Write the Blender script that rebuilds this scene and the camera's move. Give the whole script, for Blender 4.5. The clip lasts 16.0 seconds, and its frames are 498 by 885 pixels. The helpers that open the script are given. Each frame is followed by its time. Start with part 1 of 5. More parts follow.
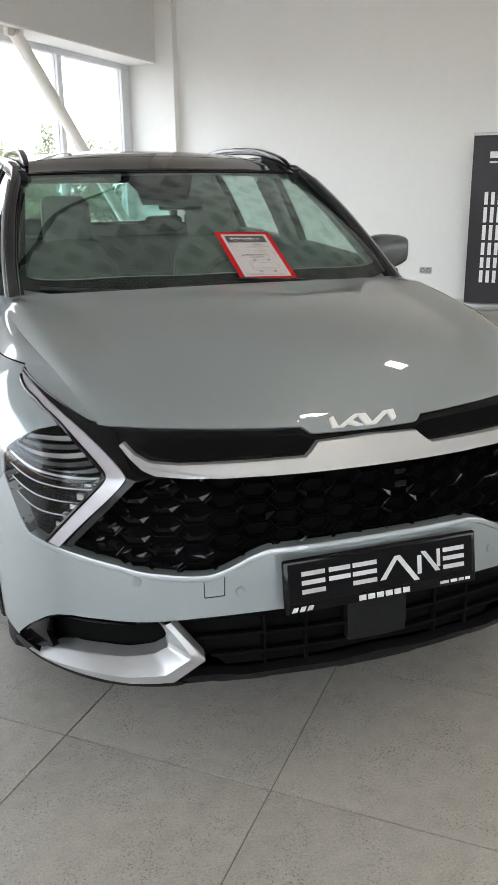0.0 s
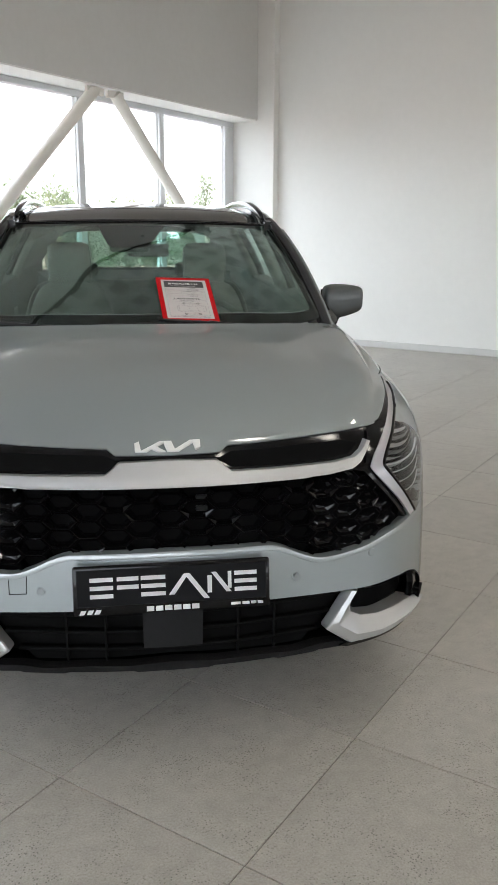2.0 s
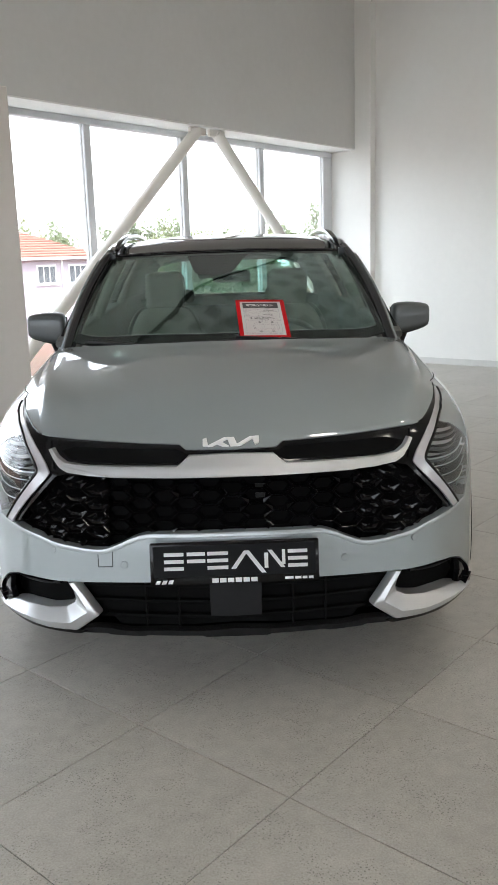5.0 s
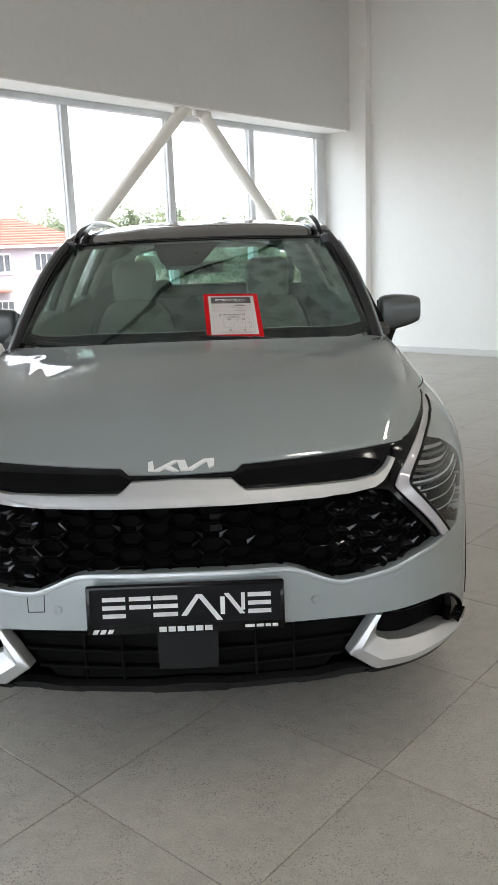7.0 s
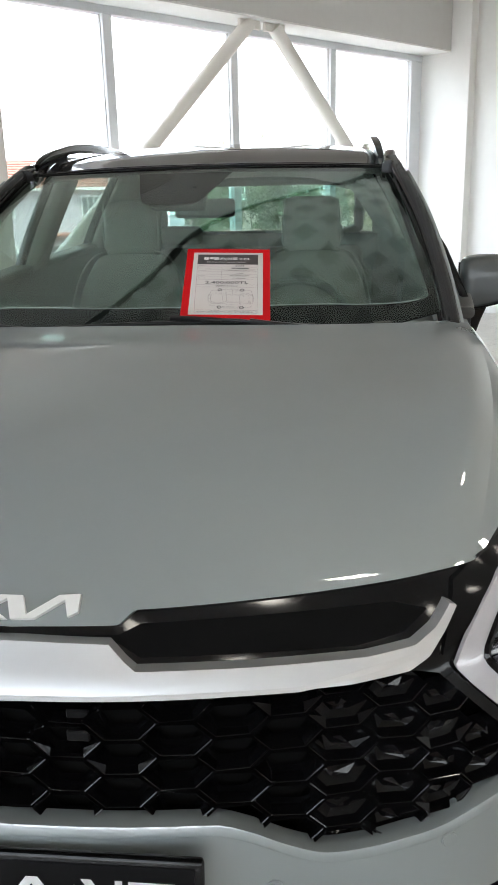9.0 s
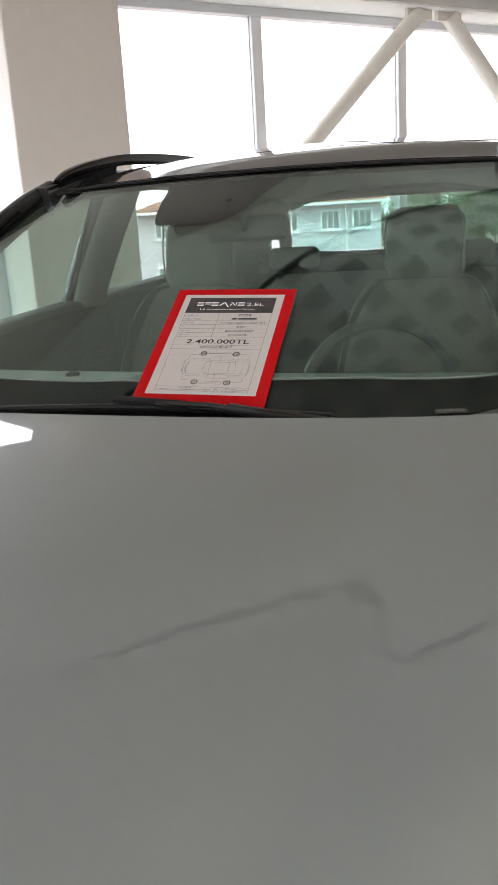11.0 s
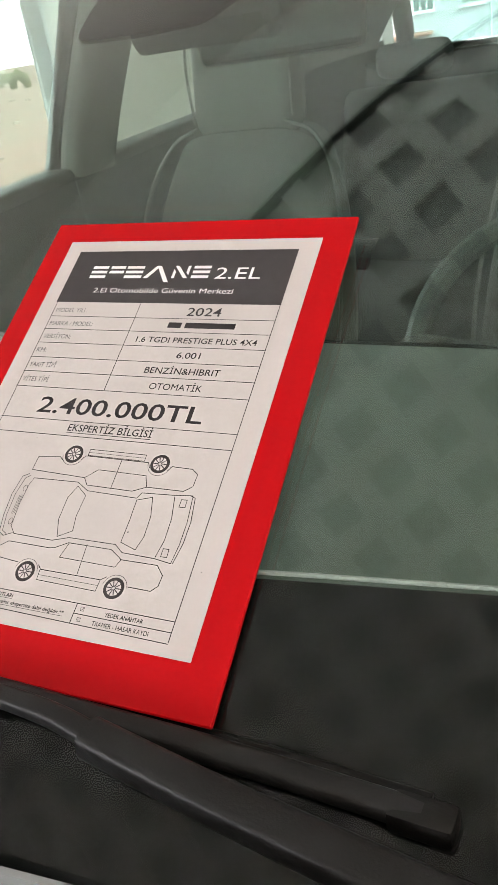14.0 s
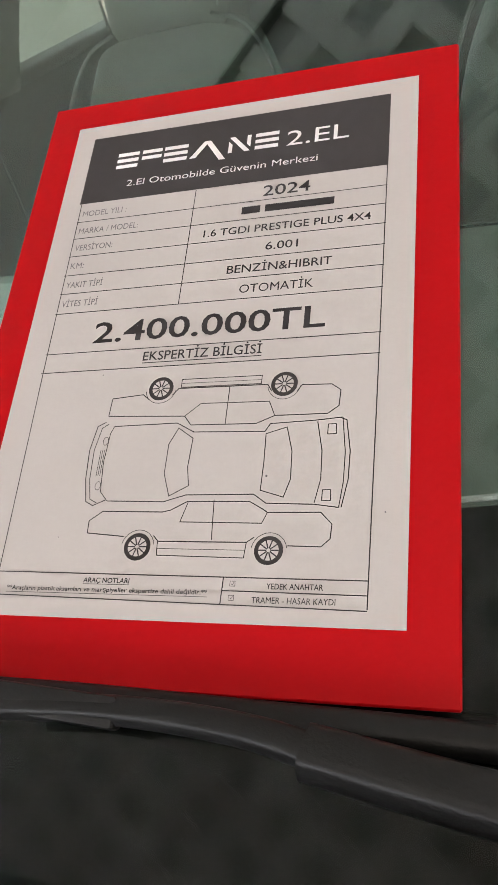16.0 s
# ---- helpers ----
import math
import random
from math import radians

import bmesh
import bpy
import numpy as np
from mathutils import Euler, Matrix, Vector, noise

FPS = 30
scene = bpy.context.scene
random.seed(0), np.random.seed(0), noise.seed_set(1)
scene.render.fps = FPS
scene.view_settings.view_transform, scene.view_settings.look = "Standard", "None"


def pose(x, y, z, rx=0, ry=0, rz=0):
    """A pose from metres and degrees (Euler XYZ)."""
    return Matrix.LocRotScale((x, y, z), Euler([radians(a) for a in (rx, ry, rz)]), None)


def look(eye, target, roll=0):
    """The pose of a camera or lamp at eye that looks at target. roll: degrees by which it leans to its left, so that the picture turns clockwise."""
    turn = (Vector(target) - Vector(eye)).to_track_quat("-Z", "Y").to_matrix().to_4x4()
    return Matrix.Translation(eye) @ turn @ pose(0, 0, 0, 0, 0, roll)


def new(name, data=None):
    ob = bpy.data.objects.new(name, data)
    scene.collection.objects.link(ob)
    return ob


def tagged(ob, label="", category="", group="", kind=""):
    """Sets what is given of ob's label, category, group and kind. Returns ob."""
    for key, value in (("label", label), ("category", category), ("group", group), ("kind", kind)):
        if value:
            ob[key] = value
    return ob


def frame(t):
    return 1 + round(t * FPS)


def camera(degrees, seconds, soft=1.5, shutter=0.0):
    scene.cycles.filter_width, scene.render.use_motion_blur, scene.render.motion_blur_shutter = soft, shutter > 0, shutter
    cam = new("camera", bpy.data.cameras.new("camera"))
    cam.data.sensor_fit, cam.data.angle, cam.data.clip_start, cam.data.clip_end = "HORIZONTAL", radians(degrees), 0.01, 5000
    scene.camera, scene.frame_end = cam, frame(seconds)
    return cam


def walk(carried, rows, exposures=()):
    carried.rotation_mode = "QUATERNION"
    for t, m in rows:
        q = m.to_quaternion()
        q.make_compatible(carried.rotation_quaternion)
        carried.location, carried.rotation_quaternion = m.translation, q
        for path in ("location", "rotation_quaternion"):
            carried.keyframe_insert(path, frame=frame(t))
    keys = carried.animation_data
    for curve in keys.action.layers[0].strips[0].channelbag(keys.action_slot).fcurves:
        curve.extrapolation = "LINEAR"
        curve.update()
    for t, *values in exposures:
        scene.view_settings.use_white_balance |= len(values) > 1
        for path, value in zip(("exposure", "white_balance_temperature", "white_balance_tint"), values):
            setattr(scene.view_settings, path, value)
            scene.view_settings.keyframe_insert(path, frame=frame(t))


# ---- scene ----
PATH = [
    (0, (-0.916, -1.658, 1.441), (-0.295, 0.147, 0.845), -0.7),
    (0.5, (-0.697, -1.833, 1.448), (-0.178, 0.013, 0.878), -1.0),
    (1, (-0.510, -1.949, 1.460), (-0.067, -0.072, 0.932), -0.9),
    (1.5, (-0.292, -1.934, 1.462), (0.081, -0.036, 0.954), -0.1),
    (2, (-0.106, -2.083, 1.445), (0.184, -0.165, 0.957), 0.3),
    (2.5, (-0.073, -2.281, 1.457), (0.144, -0.350, 0.982), 0.2),
    (3, (-0.106, -2.422, 1.457), (0.045, -0.484, 0.987), -0.2),
    (3.5, (-0.010, -2.626, 1.445), (0.085, -0.680, 0.992), -0.4),
    (5.8, (0.072, -2.326, 1.435), (0.075, -0.371, 1.013), -1.8),
    (6, (0.142, -2.301, 1.437), (0.143, -0.348, 1.005), -1.7),
    (6.5, (0.219, -2.250, 1.444), (0.210, -0.299, 1.004), -2.1),
    (7, (0.172, -2.057, 1.448), (0.186, -0.110, 0.992), -2.1),
    (7.5, (0.179, -1.810, 1.434), (0.161, 0.129, 0.945), -2.2),
    (8, (0.308, -1.555, 1.418), (0.224, 0.375, 0.902), -2.3),
    (8.5, (0.390, -1.265, 1.408), (0.253, 0.652, 0.854), -2.1),
    (8.7, (0.406, -1.087, 1.409), (0.247, 0.822, 0.834), -1.8),
    (10.8, (0.645, -0.075, 1.371), (0.028, 1.762, 0.876), -2.8),
    (11, (0.684, 0.006, 1.394), (0.019, 1.819, 0.874), -3.4),
    (11.5, (0.760, 0.193, 1.394), (-0.028, 1.959, 0.885), -3.8),
    (12, (0.725, 0.420, 1.406), (-0.191, 2.107, 0.843), -4.9),
    (12.5, (0.744, 0.630, 1.412), (-0.291, 2.224, 0.788), -5.5),
    (13, (0.682, 0.795, 1.411), (-0.390, 2.321, 0.689), -6.2),
    (13.5, (0.541, 0.942, 1.399), (-0.465, 2.462, 0.575), -7.4),
    (14, (0.450, 0.989, 1.386), (-0.487, 2.511, 0.488), -9.5),
    (14.5, (0.385, 1.005, 1.371), (-0.475, 2.525, 0.397), -11.2),
    (15, (0.355, 1.026, 1.356), (-0.450, 2.542, 0.330), -13.2),
    (15.5, (0.336, 1.021, 1.357), (-0.453, 2.527, 0.304), -14.7),
    (16, (0.313, 1.023, 1.348), (-0.450, 2.534, 0.283), -15.4),
]
cam = camera(33.8, 16.0, soft=1.1)
walk(cam, [(t, look(eye, target, roll)) for t, eye, target, roll in PATH], [(0, 2.42, 6400, 9), (3.7, 2.3, 6350, 9), (7.5, 2.34, 6350, 8), (8.0, 2.42, 6300, 8), (8.7, 2.58, 6300, 8), (10.8, 2.42, 6650, 13), (12, 2.46, 6750, 14), (13, 2.62, 6850, 14), (13.5, 2.88, 6850, 14), (14, 3.02, 6850, 14), (14.6, 2.94, 6800, 14), (15, 3.08, 6750, 14), (16, 2.8, 6750, 14)])


# ---- light ----
world = bpy.data.worlds.new("overcast_sky")
scene.world = world
world.use_nodes = True
wn = world.node_tree.nodes
sky = wn.new("ShaderNodeTexSky")
sky.sky_type = "NISHITA"
sky.sun_disc = False
sky.sun_elevation, sky.sun_rotation = radians(48), radians(120)
sky.air_density, sky.dust_density, sky.ozone_density = 1.0, 2.0, 1.0
cloud = wn.new("ShaderNodeMix")
cloud.data_type = "RGBA"
cloud.inputs["Factor"].default_value = 0.8
cloud.inputs["B"].default_value = (9.2, 9.5, 9.9, 1)
world.node_tree.links.new(sky.outputs[0], cloud.inputs["A"])
world.node_tree.links.new(cloud.outputs["Result"], wn["Background"].inputs[0])
wn["Background"].inputs[1].default_value = 0.15

sun = new("sun", bpy.data.lights.new("sun", "SUN"))
sun.data.energy, sun.data.angle, sun.data.color = 1.0, radians(14), (1.0, 0.97, 0.92)
sun.matrix_world = look((10, -10, 20), (0, 0, 0))
scene.view_settings.exposure = 1.8


# ---- materials ----
def shader(name, colour, rough=0.5, metal=0.0, vary=0.0, scale=8.0, bump=0.0, bump_scale=60.0, coat=0.0, spec=0.5, per_piece=0.0, coat_rough=0.03, coat_ior=1.5):
    m = bpy.data.materials.new(name)
    m.use_nodes = True
    n, l = m.node_tree.nodes, m.node_tree.links
    b = n["Principled BSDF"]
    b.inputs["Base Color"].default_value = (*colour, 1)
    b.inputs["Roughness"].default_value = rough
    b.inputs["Metallic"].default_value = metal
    b.inputs["Coat Weight"].default_value = coat
    b.inputs["Coat Roughness"].default_value = coat_rough
    b.inputs["Coat IOR"].default_value = coat_ior
    b.inputs["Specular IOR Level"].default_value = spec
    co = n.new("ShaderNodeTexCoord")
    if vary:
        big, small = n.new("ShaderNodeTexNoise"), n.new("ShaderNodeTexNoise")
        big.inputs["Scale"].default_value, small.inputs["Scale"].default_value = scale, scale * 9
        big.inputs["Detail"].default_value = small.inputs["Detail"].default_value = 5
        mix = n.new("ShaderNodeMath")
        mix.operation = "ADD"
        ramp = n.new("ShaderNodeMapRange")
        ramp.inputs["From Min"].default_value, ramp.inputs["From Max"].default_value = 0.6, 1.4
        ramp.inputs["To Min"].default_value, ramp.inputs["To Max"].default_value = 1 - vary, 1 + vary
        hsv = n.new("ShaderNodeHueSaturation")
        hsv.inputs["Color"].default_value = (*colour, 1)
        l.new(co.outputs["Object"], big.inputs["Vector"])
        l.new(co.outputs["Object"], small.inputs["Vector"])
        l.new(big.outputs["Fac"], mix.inputs[0])
        l.new(small.outputs["Fac"], mix.inputs[1])
        l.new(mix.outputs[0], ramp.inputs["Value"])
        value = ramp.outputs[0]
        if per_piece:
            info, mr, mul = n.new("ShaderNodeObjectInfo"), n.new("ShaderNodeMapRange"), n.new("ShaderNodeMath")
            mr.inputs["To Min"].default_value, mr.inputs["To Max"].default_value = 1 - per_piece, 1 + per_piece
            mul.operation = "MULTIPLY"
            l.new(info.outputs["Random"], mr.inputs["Value"])
            l.new(value, mul.inputs[0])
            l.new(mr.outputs[0], mul.inputs[1])
            value = mul.outputs[0]
        l.new(value, hsv.inputs["Value"])
        l.new(hsv.outputs[0], b.inputs["Base Color"])
    if bump:
        nb, bp = n.new("ShaderNodeTexNoise"), n.new("ShaderNodeBump")
        nb.inputs["Scale"].default_value, nb.inputs["Detail"].default_value = bump_scale, 6
        bp.inputs["Strength"].default_value, bp.inputs["Distance"].default_value = bump, 0.002
        l.new(co.outputs["Object"], nb.inputs["Vector"])
        l.new(nb.outputs["Fac"], bp.inputs["Height"])
        l.new(bp.outputs[0], b.inputs["Normal"])
    return m


def glass(name, tint, f0=0.04, rough=0.0, sheen=(1, 1, 1)):
    """A thin pane: tinted transmission under a gloss that grows towards grazing sight."""
    m = bpy.data.materials.new(name)
    m.use_nodes = True
    n, l = m.node_tree.nodes, m.node_tree.links
    n.remove(n["Principled BSDF"])
    tr, gl, mx, lw = n.new("ShaderNodeBsdfTransparent"), n.new("ShaderNodeBsdfGlossy"), n.new("ShaderNodeMixShader"), n.new("ShaderNodeLayerWeight")
    power, scale = n.new("ShaderNodeMath"), n.new("ShaderNodeMapRange")
    tr.inputs[0].default_value = (*tint, 1)
    gl.inputs["Roughness"].default_value = rough
    gl.inputs["Color"].default_value = (*sheen, 1)
    lw.inputs[0].default_value = 0.5
    power.operation, power.inputs[1].default_value = "POWER", 4.0
    scale.inputs["To Min"].default_value, scale.inputs["To Max"].default_value = f0, 1.0
    l.new(lw.outputs["Facing"], power.inputs[0])
    l.new(power.outputs[0], scale.inputs["Value"])
    l.new(scale.outputs[0], mx.inputs[0])
    l.new(tr.outputs[0], mx.inputs[1])
    l.new(gl.outputs[0], mx.inputs[2])
    l.new(mx.outputs[0], n["Material Output"].inputs[0])
    return m


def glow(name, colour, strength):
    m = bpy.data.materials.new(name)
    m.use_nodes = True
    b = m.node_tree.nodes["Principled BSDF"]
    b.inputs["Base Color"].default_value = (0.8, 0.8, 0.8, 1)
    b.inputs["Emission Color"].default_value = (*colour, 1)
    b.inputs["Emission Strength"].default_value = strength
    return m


PAINT = shader("grey_metallic_paint", (0.216, 0.242, 0.250), 0.50, 0.38, 0.03, 900.0, coat=1.0, coat_ior=1.9, coat_rough=0.006)
ROOFPAINT = shader("dark_roof_gloss", (0.016, 0.016, 0.017), 0.05, 0.0, 0.05, 300.0, spec=0.4)
GLOSSBLACK = shader("gloss_black_plastic", (0.004, 0.004, 0.0045), 0.1, 0, 0.15, 40.0, spec=0.22)
PLASTIC = shader("textured_black_plastic", (0.010, 0.010, 0.0105), 0.5, 0, 0.2, 60.0, 0.3, 900.0, spec=0.1)
MATTBLACK = shader("matt_black", (0.004, 0.004, 0.004), 0.8, 0, 0.1, 30.0, spec=0.03)
SATIN = shader("satin_chrome", (0.47, 0.475, 0.48), 0.36, 0.75, 0.012, 400.0)
SILVER = shader("satin_silver_paint", (0.55, 0.56, 0.57), 0.3, 0.7, 0.03, 200.0, coat=0.5)
EMBLEM = shader("satin_emblem", (0.72, 0.72, 0.71), 0.35, 0.35, 0.02, 200.0)
LIGHTBAR = shader("daytime_light_cover", (0.37, 0.36, 0.375), 0.3, 0.15, 0.03, 40.0, coat=1.0)
CHROME = shader("bright_chrome", (0.8, 0.8, 0.8), 0.08, 1.0, 0.02, 90.0)
REFLECTOR = shader("smoked_reflector", (0.10, 0.105, 0.11), 0.3, 0.6, 0.05, 200.0)
LENS = glass("clear_lamp_lens", (0.9, 0.92, 0.93), 0.025)
WINDSCREEN = glass("green_tinted_glass", (0.80, 0.92, 0.87), 0.036, 0.010, sheen=(0.95, 1.0, 1.0))
INNERGLASS = glass("green_tinted_inner_glass", (0.80, 0.92, 0.87), 0.088, 0.012, sheen=(0.95, 1.0, 1.0))
SIDEGLASS = glass("side_glass", (0.86, 0.90, 0.87), 0.02)
REARGLASS = glass("rear_tinted_glass", (0.50, 0.72, 0.68), 0.06)
WINDOWGLASS = glass("solar_window_glass", (0.84, 0.85, 0.855), 0.04)
CLEARGLASS = glass("clear_window_glass", (0.93, 0.94, 0.95), 0.04)
GRILLEGLOSS = shader("piano_black_grille", (0.0035, 0.0035, 0.004), 0.06, 0, 0.1, 40.0, spec=0.22)
FRIT = shader("black_glass_border", (0.006, 0.006, 0.006), 0.5, 0, 0.1, 30.0, spec=0.05)
RUBBER = shader("wiper_rubber", (0.008, 0.008, 0.008), 0.5, 0, 0.2, 80.0, 0.15, 500.0, spec=0.2)
WIPERMETAL = shader("wiper_arm_black", (0.015, 0.0155, 0.016), 0.38, 0, 0.15, 60.0, 0.1, 700.0, spec=0.25)
TYRE = shader("tyre_rubber", (0.015, 0.015, 0.015), 0.75, 0, 0.2, 40.0, 0.3, 200.0, spec=0.15)
MIRRORPAINT = shader("dark_grey_gloss_paint", (0.050, 0.057, 0.058), 0.42, 0.2, 0.03, 300.0, coat=0.3)
ALLOY = shader("machined_alloy", (0.5, 0.5, 0.5), 0.25, 0.9, 0.05, 60.0)
LEATHER = shader("grey_leather", (0.11, 0.105, 0.092), 0.5, 0, 0.08, 14.0, 0.25, 350.0)
DARKTRIM = shader("dark_grey_trim", (0.065, 0.066, 0.062), 0.6, 0, 0.12, 12.0, 0.25, 500.0)
PILLARTRIM = shader("grey_pillar_trim", (0.20, 0.20, 0.185), 0.7, 0, 0.08, 20.0, 0.2, 600.0)
DASH = shader("dashboard_grain", (0.135, 0.142, 0.13), 0.55, 0, 0.12, 14.0, 0.35, 600.0)
HEADLINER = shader("grey_headliner", (0.48, 0.465, 0.43), 0.9, 0, 0.08, 20.0, 0.2, 700.0)
PIPING = shader("light_piping", (0.14, 0.14, 0.13), 0.4, 0, 0.05, 50.0)
RED = shader("red_card", (0.43, 0.003, 0.006), 0.45, 0, 0.04, 30.0, 0.05, 300.0, spec=0.12)
PAPER = shader("white_paper", (0.485, 0.455, 0.442), 0.75, 0, 0.02, 40.0, 0.05, 900.0)
INK = shader("black_ink", (0.025, 0.023, 0.026), 0.6, 0, 0.15, 300.0)
HEADINK = shader("charcoal_print", (0.038, 0.034, 0.036), 0.5, 0, 0.12, 150.0)
THININK = shader("grey_ink", (0.16, 0.15, 0.16), 0.6, 0, 0.1, 300.0)
WHITEPRINT = shader("white_print", (0.82, 0.81, 0.81), 0.5, 0, 0.03, 90.0)
PLATE = shader("black_plate_face", (0.004, 0.004, 0.0045), 0.4, 0, 0.15, 50.0, 0.03, 400.0, spec=0.07)
WALL = shader("white_wall_paint", (0.775, 0.775, 0.75), 0.72, 0, 0.02, 1.2, 0.12, 180.0)
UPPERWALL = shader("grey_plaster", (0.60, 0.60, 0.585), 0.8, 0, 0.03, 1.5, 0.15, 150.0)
COLUMN = shader("beige_column_paint", (0.66, 0.615, 0.575), 0.75, 0, 0.03, 1.5, 0.15, 150.0)
FRAME = shader("white_aluminium_frame", (0.66, 0.68, 0.70), 0.4, 0, 0.04, 6.0, 0.05, 200.0)
BRACE = shader("cream_painted_steel", (0.74, 0.72, 0.67), 0.45, 0, 0.04, 5.0, 0.08, 120.0)
CEILING = shader("ceiling_white", (0.82, 0.82, 0.81), 0.8, 0, 0.03, 1.0, 0.1, 90.0)
LATTICE = shader("ceiling_lattice", (0.76, 0.76, 0.75), 0.8, 0, 0.05, 2.0, 0.1, 90.0)
# Grey in place of the shade deep inside the lattice openings.
VOIDSHADE = shader("ceiling_void_shade", (0.50, 0.50, 0.495), 0.9, 0, 0.1, 2.0)
GROUT = shader("grey_grout", (0.15, 0.143, 0.132), 0.9, 0, 0.15, 20.0, 0.3, 200.0)
VENTGREY = shader("perforated_grey_trim", (0.34, 0.35, 0.34), 0.6, 0, 0.12, 60.0, 0.8, 420.0)
SOCKET = shader("grey_socket_plastic", (0.45, 0.45, 0.44), 0.4, 0, 0.05, 80.0)
BANNER = shader("black_banner_fabric", (0.02, 0.017, 0.02), 0.45, 0, 0.2, 4.0, 0.1, 300.0)
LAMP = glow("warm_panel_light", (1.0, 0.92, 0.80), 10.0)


def tile_material():
    m = shader("stone_grey_tile", (0.372, 0.350, 0.312), 0.34, 0, 0.15, 2.2, 0.12, 160.0, per_piece=0.03)
    n, l = m.node_tree.nodes, m.node_tree.links
    b = n["Principled BSDF"]
    geo, vor, ramp, mix = n.new("ShaderNodeNewGeometry"), n.new("ShaderNodeTexVoronoi"), n.new("ShaderNodeMapRange"), n.new("ShaderNodeMix")
    mask, mramp = n.new("ShaderNodeTexNoise"), n.new("ShaderNodeMapRange")
    vor.inputs["Scale"].default_value = 120.0
    ramp.inputs["From Min"].default_value, ramp.inputs["From Max"].default_value = 0.19, 0.34
    ramp.inputs["To Min"].default_value, ramp.inputs["To Max"].default_value = 1.0, 0.0
    mask.inputs["Scale"].default_value, mask.inputs["Detail"].default_value = 7.0, 4
    mramp.inputs["From Min"].default_value, mramp.inputs["From Max"].default_value = 0.38, 0.62
    mramp.inputs["To Max"].default_value = 0.72
    mul = n.new("ShaderNodeMath")
    mul.operation = "MULTIPLY"
    l.new(geo.outputs["Position"], vor.inputs["Vector"])
    l.new(geo.outputs["Position"], mask.inputs["Vector"])
    l.new(vor.outputs["Distance"], ramp.inputs["Value"])
    l.new(mask.outputs["Fac"], mramp.inputs["Value"])
    l.new(ramp.outputs[0], mul.inputs[0])
    l.new(mramp.outputs[0], mul.inputs[1])
    mix.data_type = "RGBA"
    old = b.inputs["Base Color"].links[0].from_socket
    l.new(mul.outputs[0], mix.inputs["Factor"])
    l.new(old, mix.inputs["A"])
    mix.inputs["B"].default_value = (0.12, 0.11, 0.095, 1)
    grit, gramp, hsv = n.new("ShaderNodeTexNoise"), n.new("ShaderNodeMapRange"), n.new("ShaderNodeHueSaturation")
    grit.inputs["Scale"].default_value, grit.inputs["Detail"].default_value = 170.0, 3
    gramp.inputs["From Min"].default_value, gramp.inputs["From Max"].default_value = 0.32, 0.68
    gramp.inputs["To Min"].default_value, gramp.inputs["To Max"].default_value = 0.88, 1.12
    l.new(geo.outputs["Position"], grit.inputs["Vector"])
    l.new(grit.outputs["Fac"], gramp.inputs["Value"])
    l.new(gramp.outputs[0], hsv.inputs["Value"])
    l.new(mix.outputs["Result"], hsv.inputs["Color"])
    l.new(hsv.outputs[0], b.inputs["Base Color"])
    return m


TILE = tile_material()


# ---- mesh helpers ----
def part(name, bm, material, parent=None, label="", smooth=35, m=None):
    me = bpy.data.meshes.new(name)
    bm.to_mesh(me)
    bm.free()
    me.materials.append(material)
    if smooth:
        for p in me.polygons:
            p.use_smooth = True
        me.set_sharp_from_angle(angle=radians(smooth))
    ob = new(name, me)
    if m is not None:
        ob.matrix_local = m
    if parent is not None:
        ob.parent = parent
    if label:
        ob["label"] = label
    return ob


def thing(name, label, category, m=None, group="", kind=""):
    ob = new(name)
    ob.empty_display_size = 0.1
    if m is not None:
        ob.matrix_world = m
    return tagged(ob, label, category, group, kind)


def box(x0, x1, y0, y1, z0, z1, r=0.0, seg=2, bm=None):
    out = bmesh.new()
    bmesh.ops.create_cube(out, size=1)
    for v in out.verts:
        v.co = Vector(((x0 + x1) / 2 + v.co.x * (x1 - x0), (y0 + y1) / 2 + v.co.y * (y1 - y0), (z0 + z1) / 2 + v.co.z * (z1 - z0)))
    if r:
        bmesh.ops.bevel(out, geom=out.edges[:], offset=r, segments=seg, affect="EDGES", profile=0.5)
    if bm is None:
        return out
    me = bpy.data.meshes.new("scratch")
    out.to_mesh(me)
    out.free()
    bm.from_mesh(me)
    bpy.data.meshes.remove(me)
    return bm


def sheet(fn, nu, nv, closed=False):
    """A grid of quads over fn(u, v), u and v from 0 to 1."""
    bm = bmesh.new()
    rows = [[bm.verts.new(fn(i / nu, j / nv)) for i in range(nu + (0 if closed else 1))] for j in range(nv + 1)]
    k = len(rows[0])
    for j in range(nv):
        for i in range(nu):
            bm.faces.new((rows[j][i], rows[j][(i + 1) % k], rows[j + 1][(i + 1) % k], rows[j + 1][i]))
    return bm


def thicken(bm, d):
    bmesh.ops.recalc_face_normals(bm, faces=bm.faces[:])
    bmesh.ops.solidify(bm, geom=bm.faces[:], thickness=d)
    return bm


